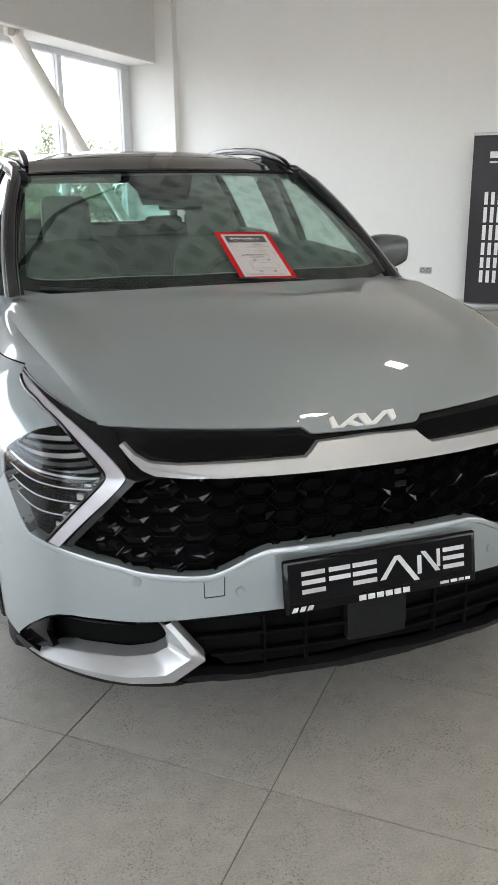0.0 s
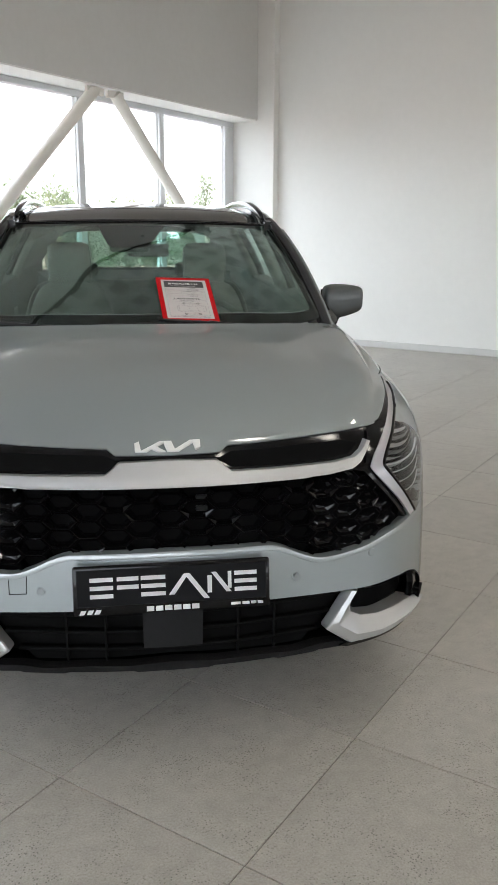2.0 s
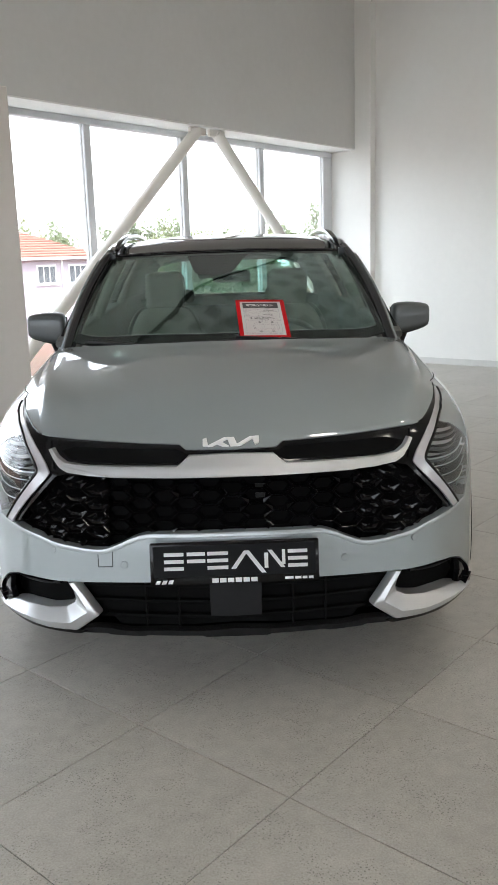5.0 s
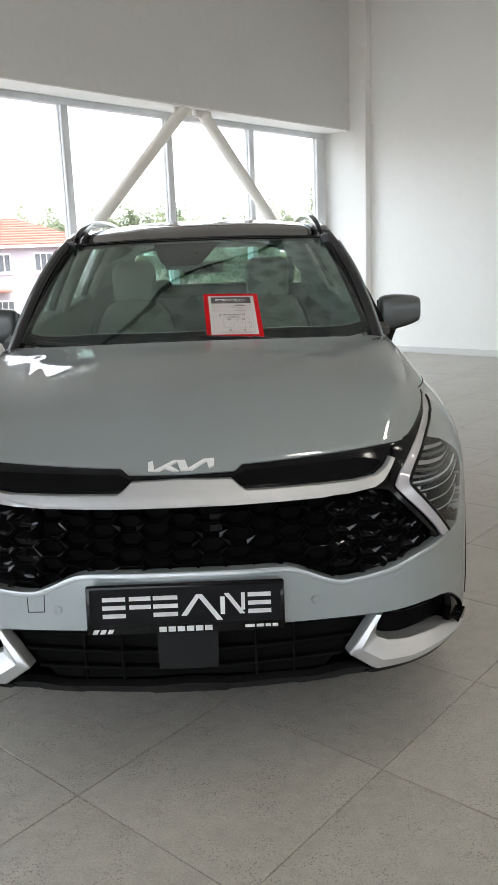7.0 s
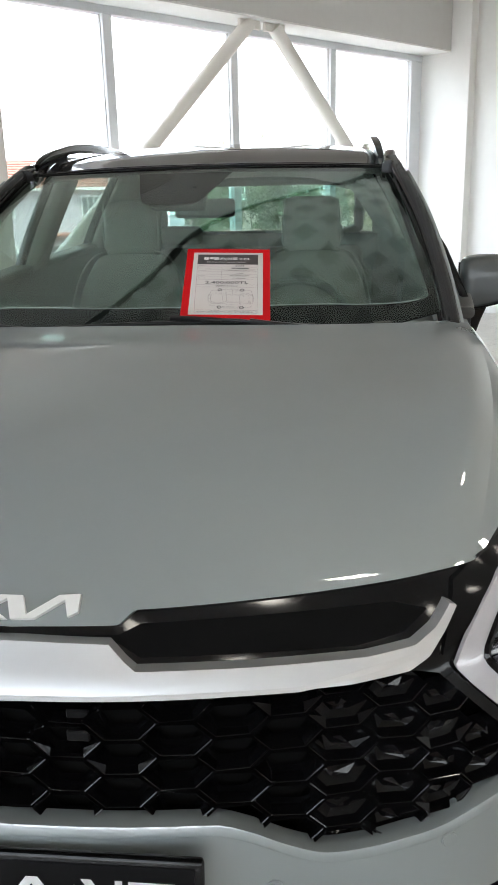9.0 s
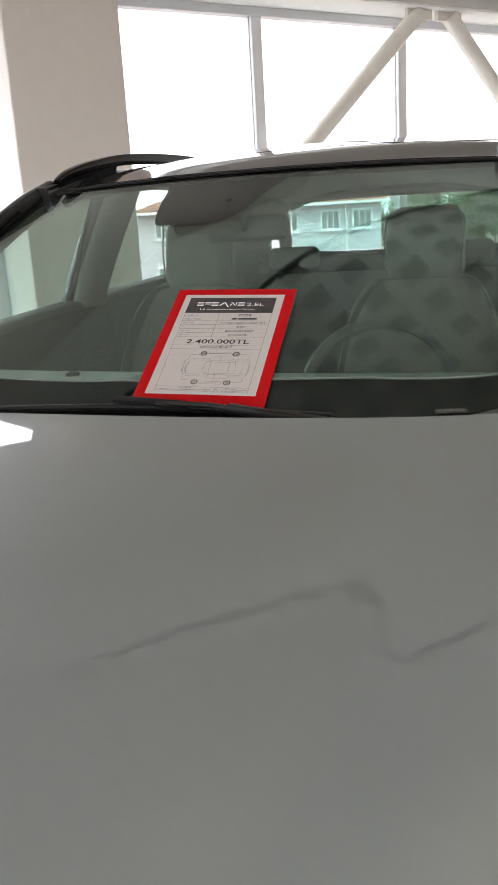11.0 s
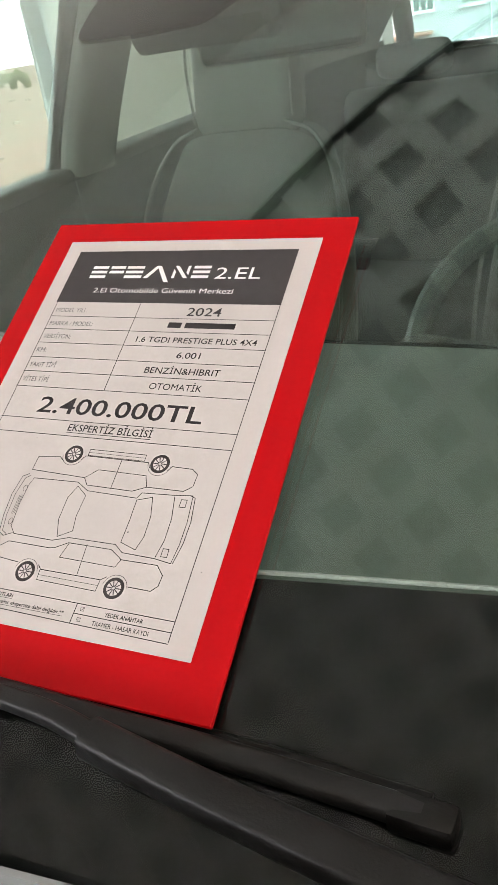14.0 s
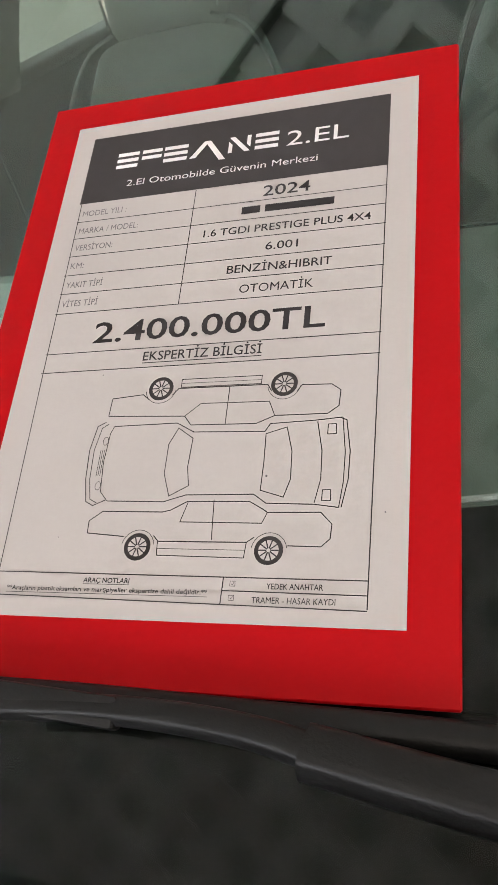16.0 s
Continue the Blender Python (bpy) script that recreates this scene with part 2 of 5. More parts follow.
def sweep(points, ring, caps=True, up=Vector((0, 0, 1))):
    """A ring (x across, y up; or a function of 0..1 that gives one) carried along points."""
    bm = bmesh.new()
    pts = [Vector(p) for p in points]
    rows = []
    for i, p in enumerate(pts):
        d = (pts[min(i + 1, len(pts) - 1)] - pts[max(i - 1, 0)]).normalized()
        side = d.cross(up).normalized()
        top = side.cross(d)
        r = ring(i / (len(pts) - 1)) if callable(ring) else ring
        rows.append([bm.verts.new(p + side * a + top * b) for a, b in r])
    n = len(rows[0])
    for j in range(len(rows) - 1):
        for i in range(n):
            bm.faces.new((rows[j][i], rows[j][(i + 1) % n], rows[j + 1][(i + 1) % n], rows[j + 1][i]))
    if caps:
        bm.faces.new(rows[0][::-1])
        bm.faces.new(rows[-1])
    return bm


def circle(r, n=12, sx=1.0, sy=1.0):
    return [(r * sx * math.cos(2 * math.pi * i / n), r * sy * math.sin(2 * math.pi * i / n)) for i in range(n)]


def roundrect(w, h, r, n=3):
    out = []
    for cx, cy, a0 in ((w / 2 - r, h / 2 - r, 0), (-w / 2 + r, h / 2 - r, 90), (-w / 2 + r, -h / 2 + r, 180), (w / 2 - r, -h / 2 + r, 270)):
        out += [(cx + r * math.cos(radians(a0 + 90 * k / n)), cy + r * math.sin(radians(a0 + 90 * k / n))) for k in range(n + 1)]
    return out


def lathe(profile, n=32, axis="x"):
    """profile: rows of (along, radius) turned round the axis."""
    bm = bmesh.new()
    rows = []
    for a, r in profile:
        row = []
        for i in range(n):
            c, s = r * math.cos(2 * math.pi * i / n), r * math.sin(2 * math.pi * i / n)
            row.append(bm.verts.new((a, c, s) if axis == "x" else (c, a, s) if axis == "y" else (c, s, a)))
        rows.append(row)
    for j in range(len(rows) - 1):
        for i in range(n):
            bm.faces.new((rows[j][i], rows[j][(i + 1) % n], rows[j + 1][(i + 1) % n], rows[j + 1][i]))
    return bm


def smoothline(points, n=8):
    """A Catmull-Rom curve through points."""
    p = [Vector(q) for q in points]
    p = [2 * p[0] - p[1]] + p + [2 * p[-1] - p[-2]]
    out = []
    for i in range(1, len(p) - 2):
        for k in range(n):
            t = k / n
            out.append(0.5 * (2 * p[i] + (p[i + 1] - p[i - 1]) * t + (2 * p[i - 1] - 5 * p[i] + 4 * p[i + 1] - p[i + 2]) * t * t + (3 * p[i] - p[i - 1] - 3 * p[i + 1] + p[i + 2]) * t ** 3))
    return out + [p[-2]]


def bisect(xs, x):
    lo, hi = 0, len(xs)
    while lo < hi:
        k = (lo + hi) // 2
        lo, hi = (lo, k) if x < xs[k] else (k + 1, hi)
    return lo


def soft(outline, n=3, corner=42):
    """A closed outline with its gentle bends rounded and its sharp corners kept."""
    p = [Vector(q) for q in outline]
    k = len(p)
    sharp = []
    for i in range(k):
        a, b = p[i] - p[i - 1], p[(i + 1) % k] - p[i]
        sharp.append(a.length < 1e-9 or b.length < 1e-9 or a.angle(b) > radians(corner))
    out = []
    for i in range(k):
        a, b = p[i], p[(i + 1) % k]
        ln = (b - a).length

        def tangent(j):
            if sharp[j]:
                return b - a
            d = p[(j + 1) % k] - p[j - 1]
            return d.normalized() * ln
        ta, tb = tangent(i), tangent((i + 1) % k)
        for j in range(n):
            t = j / n
            q = a * (2 * t ** 3 - 3 * t * t + 1) + ta * (t ** 3 - 2 * t * t + t) + b * (3 * t * t - 2 * t ** 3) + tb * (t ** 3 - t * t)
            out.append((q.x, q.y))
    return out


def table(rows):
    """A smooth curve through (x, y) rows that never overshoots them."""
    xs, ys = [r[0] for r in rows], [r[1] for r in rows]
    n = len(xs)
    d = [(ys[i + 1] - ys[i]) / (xs[i + 1] - xs[i]) for i in range(n - 1)]
    m = [d[0]] + [0.0 if d[i - 1] * d[i] <= 0 else 2 * d[i - 1] * d[i] / (d[i - 1] + d[i]) for i in range(1, n - 1)] + [d[-1]]

    def at(x):
        if x <= xs[0]:
            return ys[0]
        if x >= xs[-1]:
            return ys[-1]
        i = bisect(xs, x) - 1
        h = xs[i + 1] - xs[i]
        t = (x - xs[i]) / h
        return ((2 * t + 1) * (1 - t) ** 2 * ys[i] + t * (1 - t) ** 2 * h * m[i] + t * t * (3 - 2 * t) * ys[i + 1] + t * t * (t - 1) * h * m[i + 1])
    return at


def ease(x):
    x = min(max(x, 0.0), 1.0)
    return x * x * (3 - 2 * x)


def inside(poly, x, y):
    c = False
    for (x0, y0), (x1, y1) in zip(poly, poly[1:] + poly[:1]):
        if (y0 > y) != (y1 > y) and x < (x1 - x0) * (y - y0) / (y1 - y0) + x0:
            c = not c
    return c


def patch(outline, place, step=0.03, rim=0.0, fine=None):
    """Fills an outline given in surface coordinates with small faces, set in space by place(a, b, off). rim: depth of the turned-in edge."""
    from mathutils.geometry import delaunay_2d_cdt
    fine = fine or step
    edge = []
    for (x0, y0), (x1, y1) in zip(outline, outline[1:] + outline[:1]):
        k = max(1, int(math.hypot(x1 - x0, y1 - y0) / fine))
        edge += [(x0 + (x1 - x0) * i / k, y0 + (y1 - y0) * i / k) for i in range(k)]
    xs, ys = [p[0] for p in edge], [p[1] for p in edge]
    inner = []
    y = min(ys) + step / 2
    row = 0
    while y < max(ys):
        x = min(xs) + (step / 2 if row % 2 else step)
        while x < max(xs):
            if inside(edge, x, y) and min((x - a) ** 2 + (y - b) ** 2 for a, b in edge) > (0.5 * min(step, fine)) ** 2:
                inner.append((x, y))
            x += step
        y += step
        row += 1
    n = len(edge)
    vs, _, fs, *_ = delaunay_2d_cdt([Vector(p) for p in edge + inner], [], [list(range(n))], 1, 1e-6)
    bm = bmesh.new()
    made = [bm.verts.new(place(v.x, v.y, 0.0)) for v in vs]
    for f in fs:
        bm.faces.new([made[i] for i in f])
    if rim:
        ring = [bm.verts.new(place(a, b, -rim)) for a, b in edge]
        for i in range(n):
            j = (i + 1) % n
            try:
                bm.faces.new((made[i], made[j], ring[j], ring[i]))
            except ValueError:
                pass
    bmesh.ops.recalc_face_normals(bm, faces=bm.faces[:])
    return bm


# ---- the room: a runs along the window wall, b out through it ----
ROOM = Matrix(((0.656, -0.755, 0, 0), (0.755, 0.656, 0, 0), (0, 0, 1, 0), (0, 0, 0, 1)))
GLASS_B, RIGHT_A, LEFT_A, BACK_B, TOP_Z = 5.47, 8.62, -9.2, -11.0, 5.4


def setting(name, bm, material, label, category, smooth=0):
    ob = part(name, bm, material, None, "", smooth)
    ob.matrix_world = ROOM
    return tagged(ob, label, category, kind="structure")


setting("wall_east", box(RIGHT_A, RIGHT_A + 0.25, BACK_B - 0.25, 5.6, -0.1, TOP_Z + .45), WALL, "white painted plain showroom wall", "wall")
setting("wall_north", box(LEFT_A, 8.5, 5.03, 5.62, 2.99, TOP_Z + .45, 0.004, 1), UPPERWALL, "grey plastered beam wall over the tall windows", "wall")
setting("soffit", box(2.62, 8.49, 5.034, 5.42, 2.975, 2.990), WALL, "white painted window soffit under the beam", "soffit")
setting("corner_pillar", box(8.49, 8.70, 4.77, 5.62, -0.05, TOP_Z + .45, 0.006, 1), WALL, "white painted corner pier beside the window", "pillar")
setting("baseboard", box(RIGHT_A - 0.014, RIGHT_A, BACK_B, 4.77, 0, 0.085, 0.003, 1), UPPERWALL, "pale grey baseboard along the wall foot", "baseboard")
for name, a in (("column_1", 1.87), ("column_2", -4.0)):
    setting(name, box(a, a + 0.74, 4.75, 5.3, -0.05, 2.99, 0.008, 1), COLUMN, "square beige painted concrete column", "column")
    setting("column_reveal", box(a, a + 0.74, 5.30, 5.60, -0.05, 2.99, 0.004, 1), FRAME, "white boxed pier behind the column", "pier")


def windows():
    lo, hi = 0.14, 2.985
    k = 0
    for start, stop in ((2.62, 8.49), (-3.26, 1.88), (LEFT_A, -4.0)):
        k += 1
        w = thing("window_%d" % k, "tall aluminium window band with white frames", "window", kind="structure")
        w.matrix_world = ROOM
        part("window_sill", box(start, stop, 5.36, 5.62, -0.05, lo, 0.004, 1), FRAME, w, smooth=0)
        part("head_frame", box(start, stop, 5.42, 5.52, hi - 0.075, hi, 0.004, 1), FRAME, w, smooth=0)
        part("foot_frame", box(start, stop, 5.42, 5.52, lo, lo + 0.07, 0.004, 1), FRAME, w, smooth=0)
        a = 8.33 - 1.44 * math.floor((8.33 - start) / 1.44)
        posts = []
        while k == 1 and a < stop + 0.05:
            posts.append(a)
            a += 1.44
        if k > 1:
            posts = [start + 0.047, (start + stop) / 2 - 0.8, stop - 0.047]
        for a in posts:
            x1 = 8.49 if a > 8.2 else a + 0.047
            part("mullion", box(max(start, a - 0.047), min(stop, x1), 5.425, 5.515, lo + 0.07, hi - 0.075, 0.006, 1), FRAME, w, smooth=0)
            part("gasket", box(max(start, a - 0.053), max(start, a - 0.047), 5.460, 5.480, lo + 0.07, hi - 0.075), SOCKET, w, smooth=0)
        ends = [start] + posts + [stop]
        for x0, x1 in zip(ends, ends[1:]):
            if x1 - x0 > 0.2:
                bm = bmesh.new()
                bm.faces.new([bm.verts.new(q) for q in ((x0 + .04, GLASS_B, lo + .06), (x0 + .04, GLASS_B, hi - .065), (x1 - .04, GLASS_B, hi - .065), (x1 - .04, GLASS_B, lo + .06))])
                p = part("pane", bm, WINDOWGLASS, w, smooth=0)
                p.visible_shadow = False


windows()


def facade(name, m, length, lo=0.12, hi=3.3):
    """A glazed front: sill, tall panes between mullions, and a wall band above. Built along x, room side towards +y."""
    w = thing(name, "glazed front with white mullions, out of view", "window", m, kind="structure")
    n = round(length / 1.5)
    part("window_sill", box(0, length, -.2, .05, -.1, lo), FRAME, w, smooth=0)
    part("wall_band", box(0, length, -.25, 0, hi, TOP_Z + .45), WALL, w, smooth=0)
    for i in range(n + 1):
        x = length * i / n
        part("mullion", box(max(0, x - .035), min(length, x + .035), -.1, -.01, lo, hi), FRAME, w, smooth=0)
    for z in (lo + .035, (lo + 2 * hi) / 3, hi - .035):
        part("transom", box(0, length, -.09, -.02, z - .035, z + .035), FRAME, w, smooth=0)
    for i in range(n):
        bm = bmesh.new()
        x0, x1 = length * i / n + .03, length * (i + 1) / n - .03
        bm.faces.new([bm.verts.new(p) for p in ((x0, -.05, lo), (x0, -.05, hi), (x1, -.05, hi), (x1, -.05, lo))])
        part("pane", bm, CLEARGLASS, w, smooth=0).visible_shadow = False


facade("window_south", ROOM @ Matrix.Translation((LEFT_A, BACK_B, 0)), RIGHT_A - LEFT_A, 0.9, 2.0)
# Unseen west glazing, added to let more daylight into the room.
facade("window_west", ROOM @ Matrix.Translation((LEFT_A, 5.03, 0)) @ pose(0, 0, 0, 0, 0, -90), 5.03 - BACK_B, 0.12, 3.9)


def brace(name, a0, z0, a1, z1, b=5.14):
    ob = thing(name, "round cream-painted steel brace tube before the window", "brace", kind="structure")
    ob.matrix_world = ROOM
    part("tube", sweep([(a0 + (a1 - a0) * t, b, z0 + (z1 - z0) * t) for t in (0, 0.5, 1)], circle(0.066, 20), up=Vector((0, 1, 0))), BRACE, ob)
    part("end_plate", box(a1 - 0.13, a1 + 0.13, b - 0.02, b + 0.02, z1 - 0.05, 2.99, 0.004, 1), BRACE, ob, smooth=0)


brace("brace_1", 2.14, 0.0, 5.38, 2.95)
brace("brace_2", 8.62, 0.14, 5.70, 2.95)


def ceiling():
    """A plain soffit along the windows and a lattice of square openings over the rest, their shade painted on the slab.
    """
    setting("ceiling_slab", box(LEFT_A, RIGHT_A, BACK_B, 5.6, TOP_Z + .070, TOP_Z + .45), VOIDSHADE, "slab above the grid ceiling, greyed for the shade in its openings", "ceiling")
    setting("ceiling_soffit", box(LEFT_A, RIGHT_A, SOFFIT_B, 5.03, TOP_Z - .02, TOP_Z + .1), CEILING, "plain white ceiling strip along the windows", "ceiling")
    bm = bmesh.new()
    pitch, rib = .42, .17
    a = LEFT_A
    while a < RIGHT_A:
        box(a, min(a + rib, RIGHT_A), BACK_B, SOFFIT_B - .057, TOP_Z, TOP_Z + .06, bm=bm)
        a += pitch
    b = 1.31 - pitch * math.floor((1.31 - BACK_B) / pitch)
    while b < SOFFIT_B - .2:
        box(LEFT_A, RIGHT_A, b, b + rib, TOP_Z + .004, TOP_Z + .064, bm=bm)
        b += pitch
    setting("ceiling_lattice", bm, LATTICE, "pale ceiling lattice of square openings", "ceiling")
    # Black strip stands for the shade in the gap beside the soffit.
    setting("ceiling_gap_shade", box(LEFT_A, RIGHT_A, SOFFIT_B - .046, SOFFIT_B - .002, TOP_Z - .030, TOP_Z + .1), PLASTIC, "dark strip for the shadow gap along the ceiling soffit", "ceiling")


SOFFIT_B = 3.42
ceiling()


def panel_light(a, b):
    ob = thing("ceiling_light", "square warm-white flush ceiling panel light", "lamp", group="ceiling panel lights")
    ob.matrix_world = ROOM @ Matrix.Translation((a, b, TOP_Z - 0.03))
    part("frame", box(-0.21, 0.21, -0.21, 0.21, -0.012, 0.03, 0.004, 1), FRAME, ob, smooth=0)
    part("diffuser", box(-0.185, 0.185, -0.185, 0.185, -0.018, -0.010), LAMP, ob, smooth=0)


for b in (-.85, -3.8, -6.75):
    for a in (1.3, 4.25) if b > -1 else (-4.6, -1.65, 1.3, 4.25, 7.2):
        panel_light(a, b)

# wall socket
ob = thing("wall_socket", "small grey double wall socket plate", "socket")
ob.matrix_world = ROOM @ Matrix.Translation((RIGHT_A, 1.43, 0.42))
part("plate", box(-0.012, 0.0, -0.075, 0.075, -0.04, 0.04, 0.004, 2), SOCKET, ob)
for y in (-0.036, 0.036):
    part("insert", lathe([(-0.0125, 0.026), (-0.016, 0.026), (-0.016, 0.021), (-0.010, 0.018), (-0.010, 0.0005)], 20), PLASTIC, ob).matrix_local = Matrix.Translation((0, y, 0))


def banner():
    ob = thing("rollup_banner", "tall black roll-up banner with white vertical lettering shapes", "banner")
    ob.matrix_world = ROOM @ Matrix.Translation((8.36, 0.50, 0.0))
    part("base", box(-0.09, 0.09, -0.43, 0.43, 0.0, 0.075, 0.012, 2), SATIN, ob)
    part("pole", sweep([(0.05, 0, 0.05), (0.05, 0, 2.0)], circle(0.012, 10), up=Vector((0, 1, 0))), SATIN, ob)
    part("top_rail", box(-0.012, 0.012, -0.415, 0.415, 1.965, 1.995, 0.004, 1), SATIN, ob)
    part("fabric", sheet(lambda u, v: (-0.003 + 0.004 * math.sin(3 * u + 4 * v), 0.41 - 0.82 * u, 0.07 + 1.9 * v), 12, 20), BANNER, ob)
    z = 0.32
    for w in (0.17, 0.15, 0.17, 0.2, 0.2, 0.17):
        for k in range(3):
            part("print_bar", box(-0.011, -0.008, 0.06 + 0.075 * k, 0.10 + 0.075 * k, z, z + w - 0.03), WHITEPRINT, ob, smooth=0)
        z += w
    part("print_mark", box(-0.011, -0.008, 0.08, 0.22, 1.72, 1.79), WHITEPRINT, ob, smooth=0)
    part("print_line", box(-0.011, -0.008, 0.08, 0.22, 1.665, 1.685), WHITEPRINT, ob, smooth=0)


banner()

# ---- the car: x across, y from the front bumper back, z up ----
car = thing("car", "grey metallic compact crossover parked on the tiled floor", "car")

PLAN = [(0, 0), (.15, .006), (.3, .026), (.45, .055), (.58, .09), (.68, .145), (.76, .225), (.836, .335), (.892, .47), (.926, .64), (.938, .85), (.942, 1.2), (.942, 2.0), (.94, 3.2), (.925, 3.7), (.885, 4.1), (.82, 4.32), (.7, 4.43), (.4, 4.49), (0, 4.51)]
_c = np.array([tuple(p)[:2] for p in smoothline([(x, y, 0) for x, y in PLAN], 24)])
_s = np.r_[0, np.cumsum(np.hypot(*np.diff(_c, axis=0).T))]
nose = table([(.18, .10), (.20, .09), (.24, .03), (.28, .0), (.34, .0), (.45, .008), (.58, .018), (.62, .025), (.70, .04), (.79, .06), (.83, .085), (.87, .11), (.90, .14), (.94, .2), (1.0, .3)])
tuck = table([(.18, .035), (.20, .028), (.28, .006), (.4, .001), (.6, 0), (.75, .004), (.85, .022), (.92, .056), (.98, .105), (1.02, .145)])


def fold(a):
    """Draws the front corner's panels together along the skin."""
    return a if a < .88 else .88 + (a - .88) * .68 if a < 1.12 else a - .0768


def skin(s, z, off=0.0):
    """The body's outer skin: s runs round the car from its nose, z is the height."""
    g, a = (-1 if s < 0 else 1), fold(abs(s))
    x, y = np.interp(a, _s, _c[:, 0]), np.interp(a, _s, _c[:, 1])
    dx, dy = (np.interp(a + .01, _s, c) - np.interp(a - .01, _s, c) for c in _c.T)
    d = math.hypot(dx, dy) + 1e-9
    w, r = 1 - ease((y - .3) / .9), ease((y - 3.6) / .7)
    return Vector((g * (x * (1 - tuck(z) / .93) + dy / d * off), y + nose(z) * (w - .5 * r) - dx / d * off, z))


def along(y):
    """The s of the skin's side at a distance y behind the nose."""
    k = _c[:, 0] > .6
    a = float(np.interp(y, _c[k][:, 1][: 400], _s[k][: 400]))
    return a if a < .88 else .88 + (a - .88) / .68 if a < 1.0432 else a + .0768


def both(name, outline, material, off=0.0, rim=0.0, step=0.03, fine=None, parent=None, label="", smooth=35):
    """A panel on each side of the car, from an outline on the skin."""
    out = []
    for g in (1, -1):
        bm = patch(outline, lambda a, b, o: skin(g * a, b, off + o), step, rim, fine)
        out.append(part(name, bm, material, parent or car, label, smooth))
    return out


def across(name, outline, material, off=0.0, rim=0.0, step=0.03, fine=None, parent=None, label=""):
    """One panel over the middle: the outline of its one half runs from the middle line round to it again."""
    full = outline + [(-a, b) for a, b in reversed(outline) if a > 1e-6]
    return part(name, patch(full, lambda a, b, o: skin(a, b, off + o), step, rim, fine), material, parent or car, label)


WHEEL_Y, WHEEL_Z = (.93, 3.61), .352


def arch(wy, r, z0, back=False):
    """Points of a wheel arch from its foot over the top, front to back."""
    a0 = math.asin((z0 - WHEEL_Z) / r)
    n = 14
    return [(along(wy - r * math.cos(a0 + (math.pi - 2 * a0) * i / n)), WHEEL_Z + r * math.sin(a0 + (math.pi - 2 * a0) * i / n)) for i in range(n + 1)]


# core behind the front panels, floor pan and wheel housings
part("inner_front", sheet(lambda u, v: skin(-1.0 + 2.0 * u, .275 + .575 * v, -.11), 40, 12), MATTBLACK, car)
part("floor_pan", box(-.60, .60, .5, 4.3, .2, .26), MATTBLACK, car, smooth=0)
part("undertray", sheet(lambda u, v: skin(-.85 + 1.7 * u, .268, -.03).lerp(Vector((-.6 + 1.2 * u, .62, .25)), v), 30, 3), MATTBLACK, car)
part("engine_bay", box(-.62, .62, .3, 1.25, .26, .82, .02), MATTBLACK, car)

# front bumper skin
front_edge = [(along(WHEEL_Y[0] - .415 * math.cos(t)), WHEEL_Z + .415 * math.sin(t)) for t in (-.1, .1, .3, .5, .66)]
bumper_top = [(1.088, .745), (1.06, .715), (1.015, .674), (.97, .635), (.934, .612), (.862, .603), (.814, .597), (.736, .590), (.66, .579), (.595, .563), (.542, .555), (.5, .549), (.455, .546), (.425, .548), (.395, .557), (.362, .571), (.335, .584), (.314, .592), (.29, .599), (.25, .602), (0, .606)]
bumper_low = [(0, .452), (.27, .446), (.437, .441), (.545, .437), (.613, .436), (.705, .436), (.792, .428), (.842, .417), (.907, .392), (.95, .374), (1.012, .348), (1.10, .303), (1.115, .290)]
bumper = across("front_bumper", bumper_low + front_edge + bumper_top[:1] + [tuple(p)[:2] for p in smoothline([(a, b, 0) for a, b in bumper_top], 4)][1:], PAINT, rim=.035, step=.03, fine=.014)
for g in (1, -1):
    for s, z in ((.358, .502), (.607, .540)):
        p = skin(g * s, z, .001)
        n = (skin(g * s, z, .02) - p).normalized()
        part("parking_sensor", lathe([(-.003, .013), (.0005, .013), (.0005, .0115), (.0015, .0108), (.0015, .0002)], 20, "z"), PAINT, bumper).matrix_local = Matrix.Translation(p) @ n.to_track_quat("Z", "Y").to_matrix().to_4x4()
# tow-hook cover outline
hook = [(-.446, .544), (-.446, .492), (-.398, .495), (-.395, .550)]
for (a, b), (c, d) in zip(hook[:3], hook[1:]):
    part("tow_cover_gap", sweep([skin(a + (c - a) * t / 4, b + (d - b) * t / 4, .0006) for t in range(5)], circle(.0012, 6)), PLASTIC, bumper)
# bright lip along the bumper's upper edge
_half = [tuple(p)[:2] for p in smoothline([(a, b, 0) for a, b in bumper_top[4:]], 5)]
_lip = _half + [(-a, b) for a, b in reversed(_half[:-1])]
_cut = [(.004, -.03), (.0045, -.004), (.0035, .0015), (-.008, .0045), (-.011, .0035), (-.013, -.001)]
part("bumper_lip", sheet(lambda u, v: skin(_lip[int(round(u * (len(_lip) - 1)))][0], _lip[int(round(u * (len(_lip) - 1)))][1] + _cut[int(round(v * 5))][0], _cut[int(round(v * 5))][1]), len(_lip) - 1, 5), PAINT, bumper, smooth=50)

# gloss black frame between bonnet and grille
hood_line = [(0, .858), (.146, .858), (.160, .864), (.176, .874), (.36, .880), (.56, .888), (.69, .895)]
across("upper_grille_panel", [(0, .776), (.31, .775), (.56, .784), (.595, .776), (.66, .715), (.785, .603), (.812, .603), (.68, .72), (.618, .785), (.648, .825), (.72, .872), (.76, .89), (.70, .900)] + hood_line[::-1], GLOSSBLACK, off=-.010, rim=.04, step=.03, fine=.015)
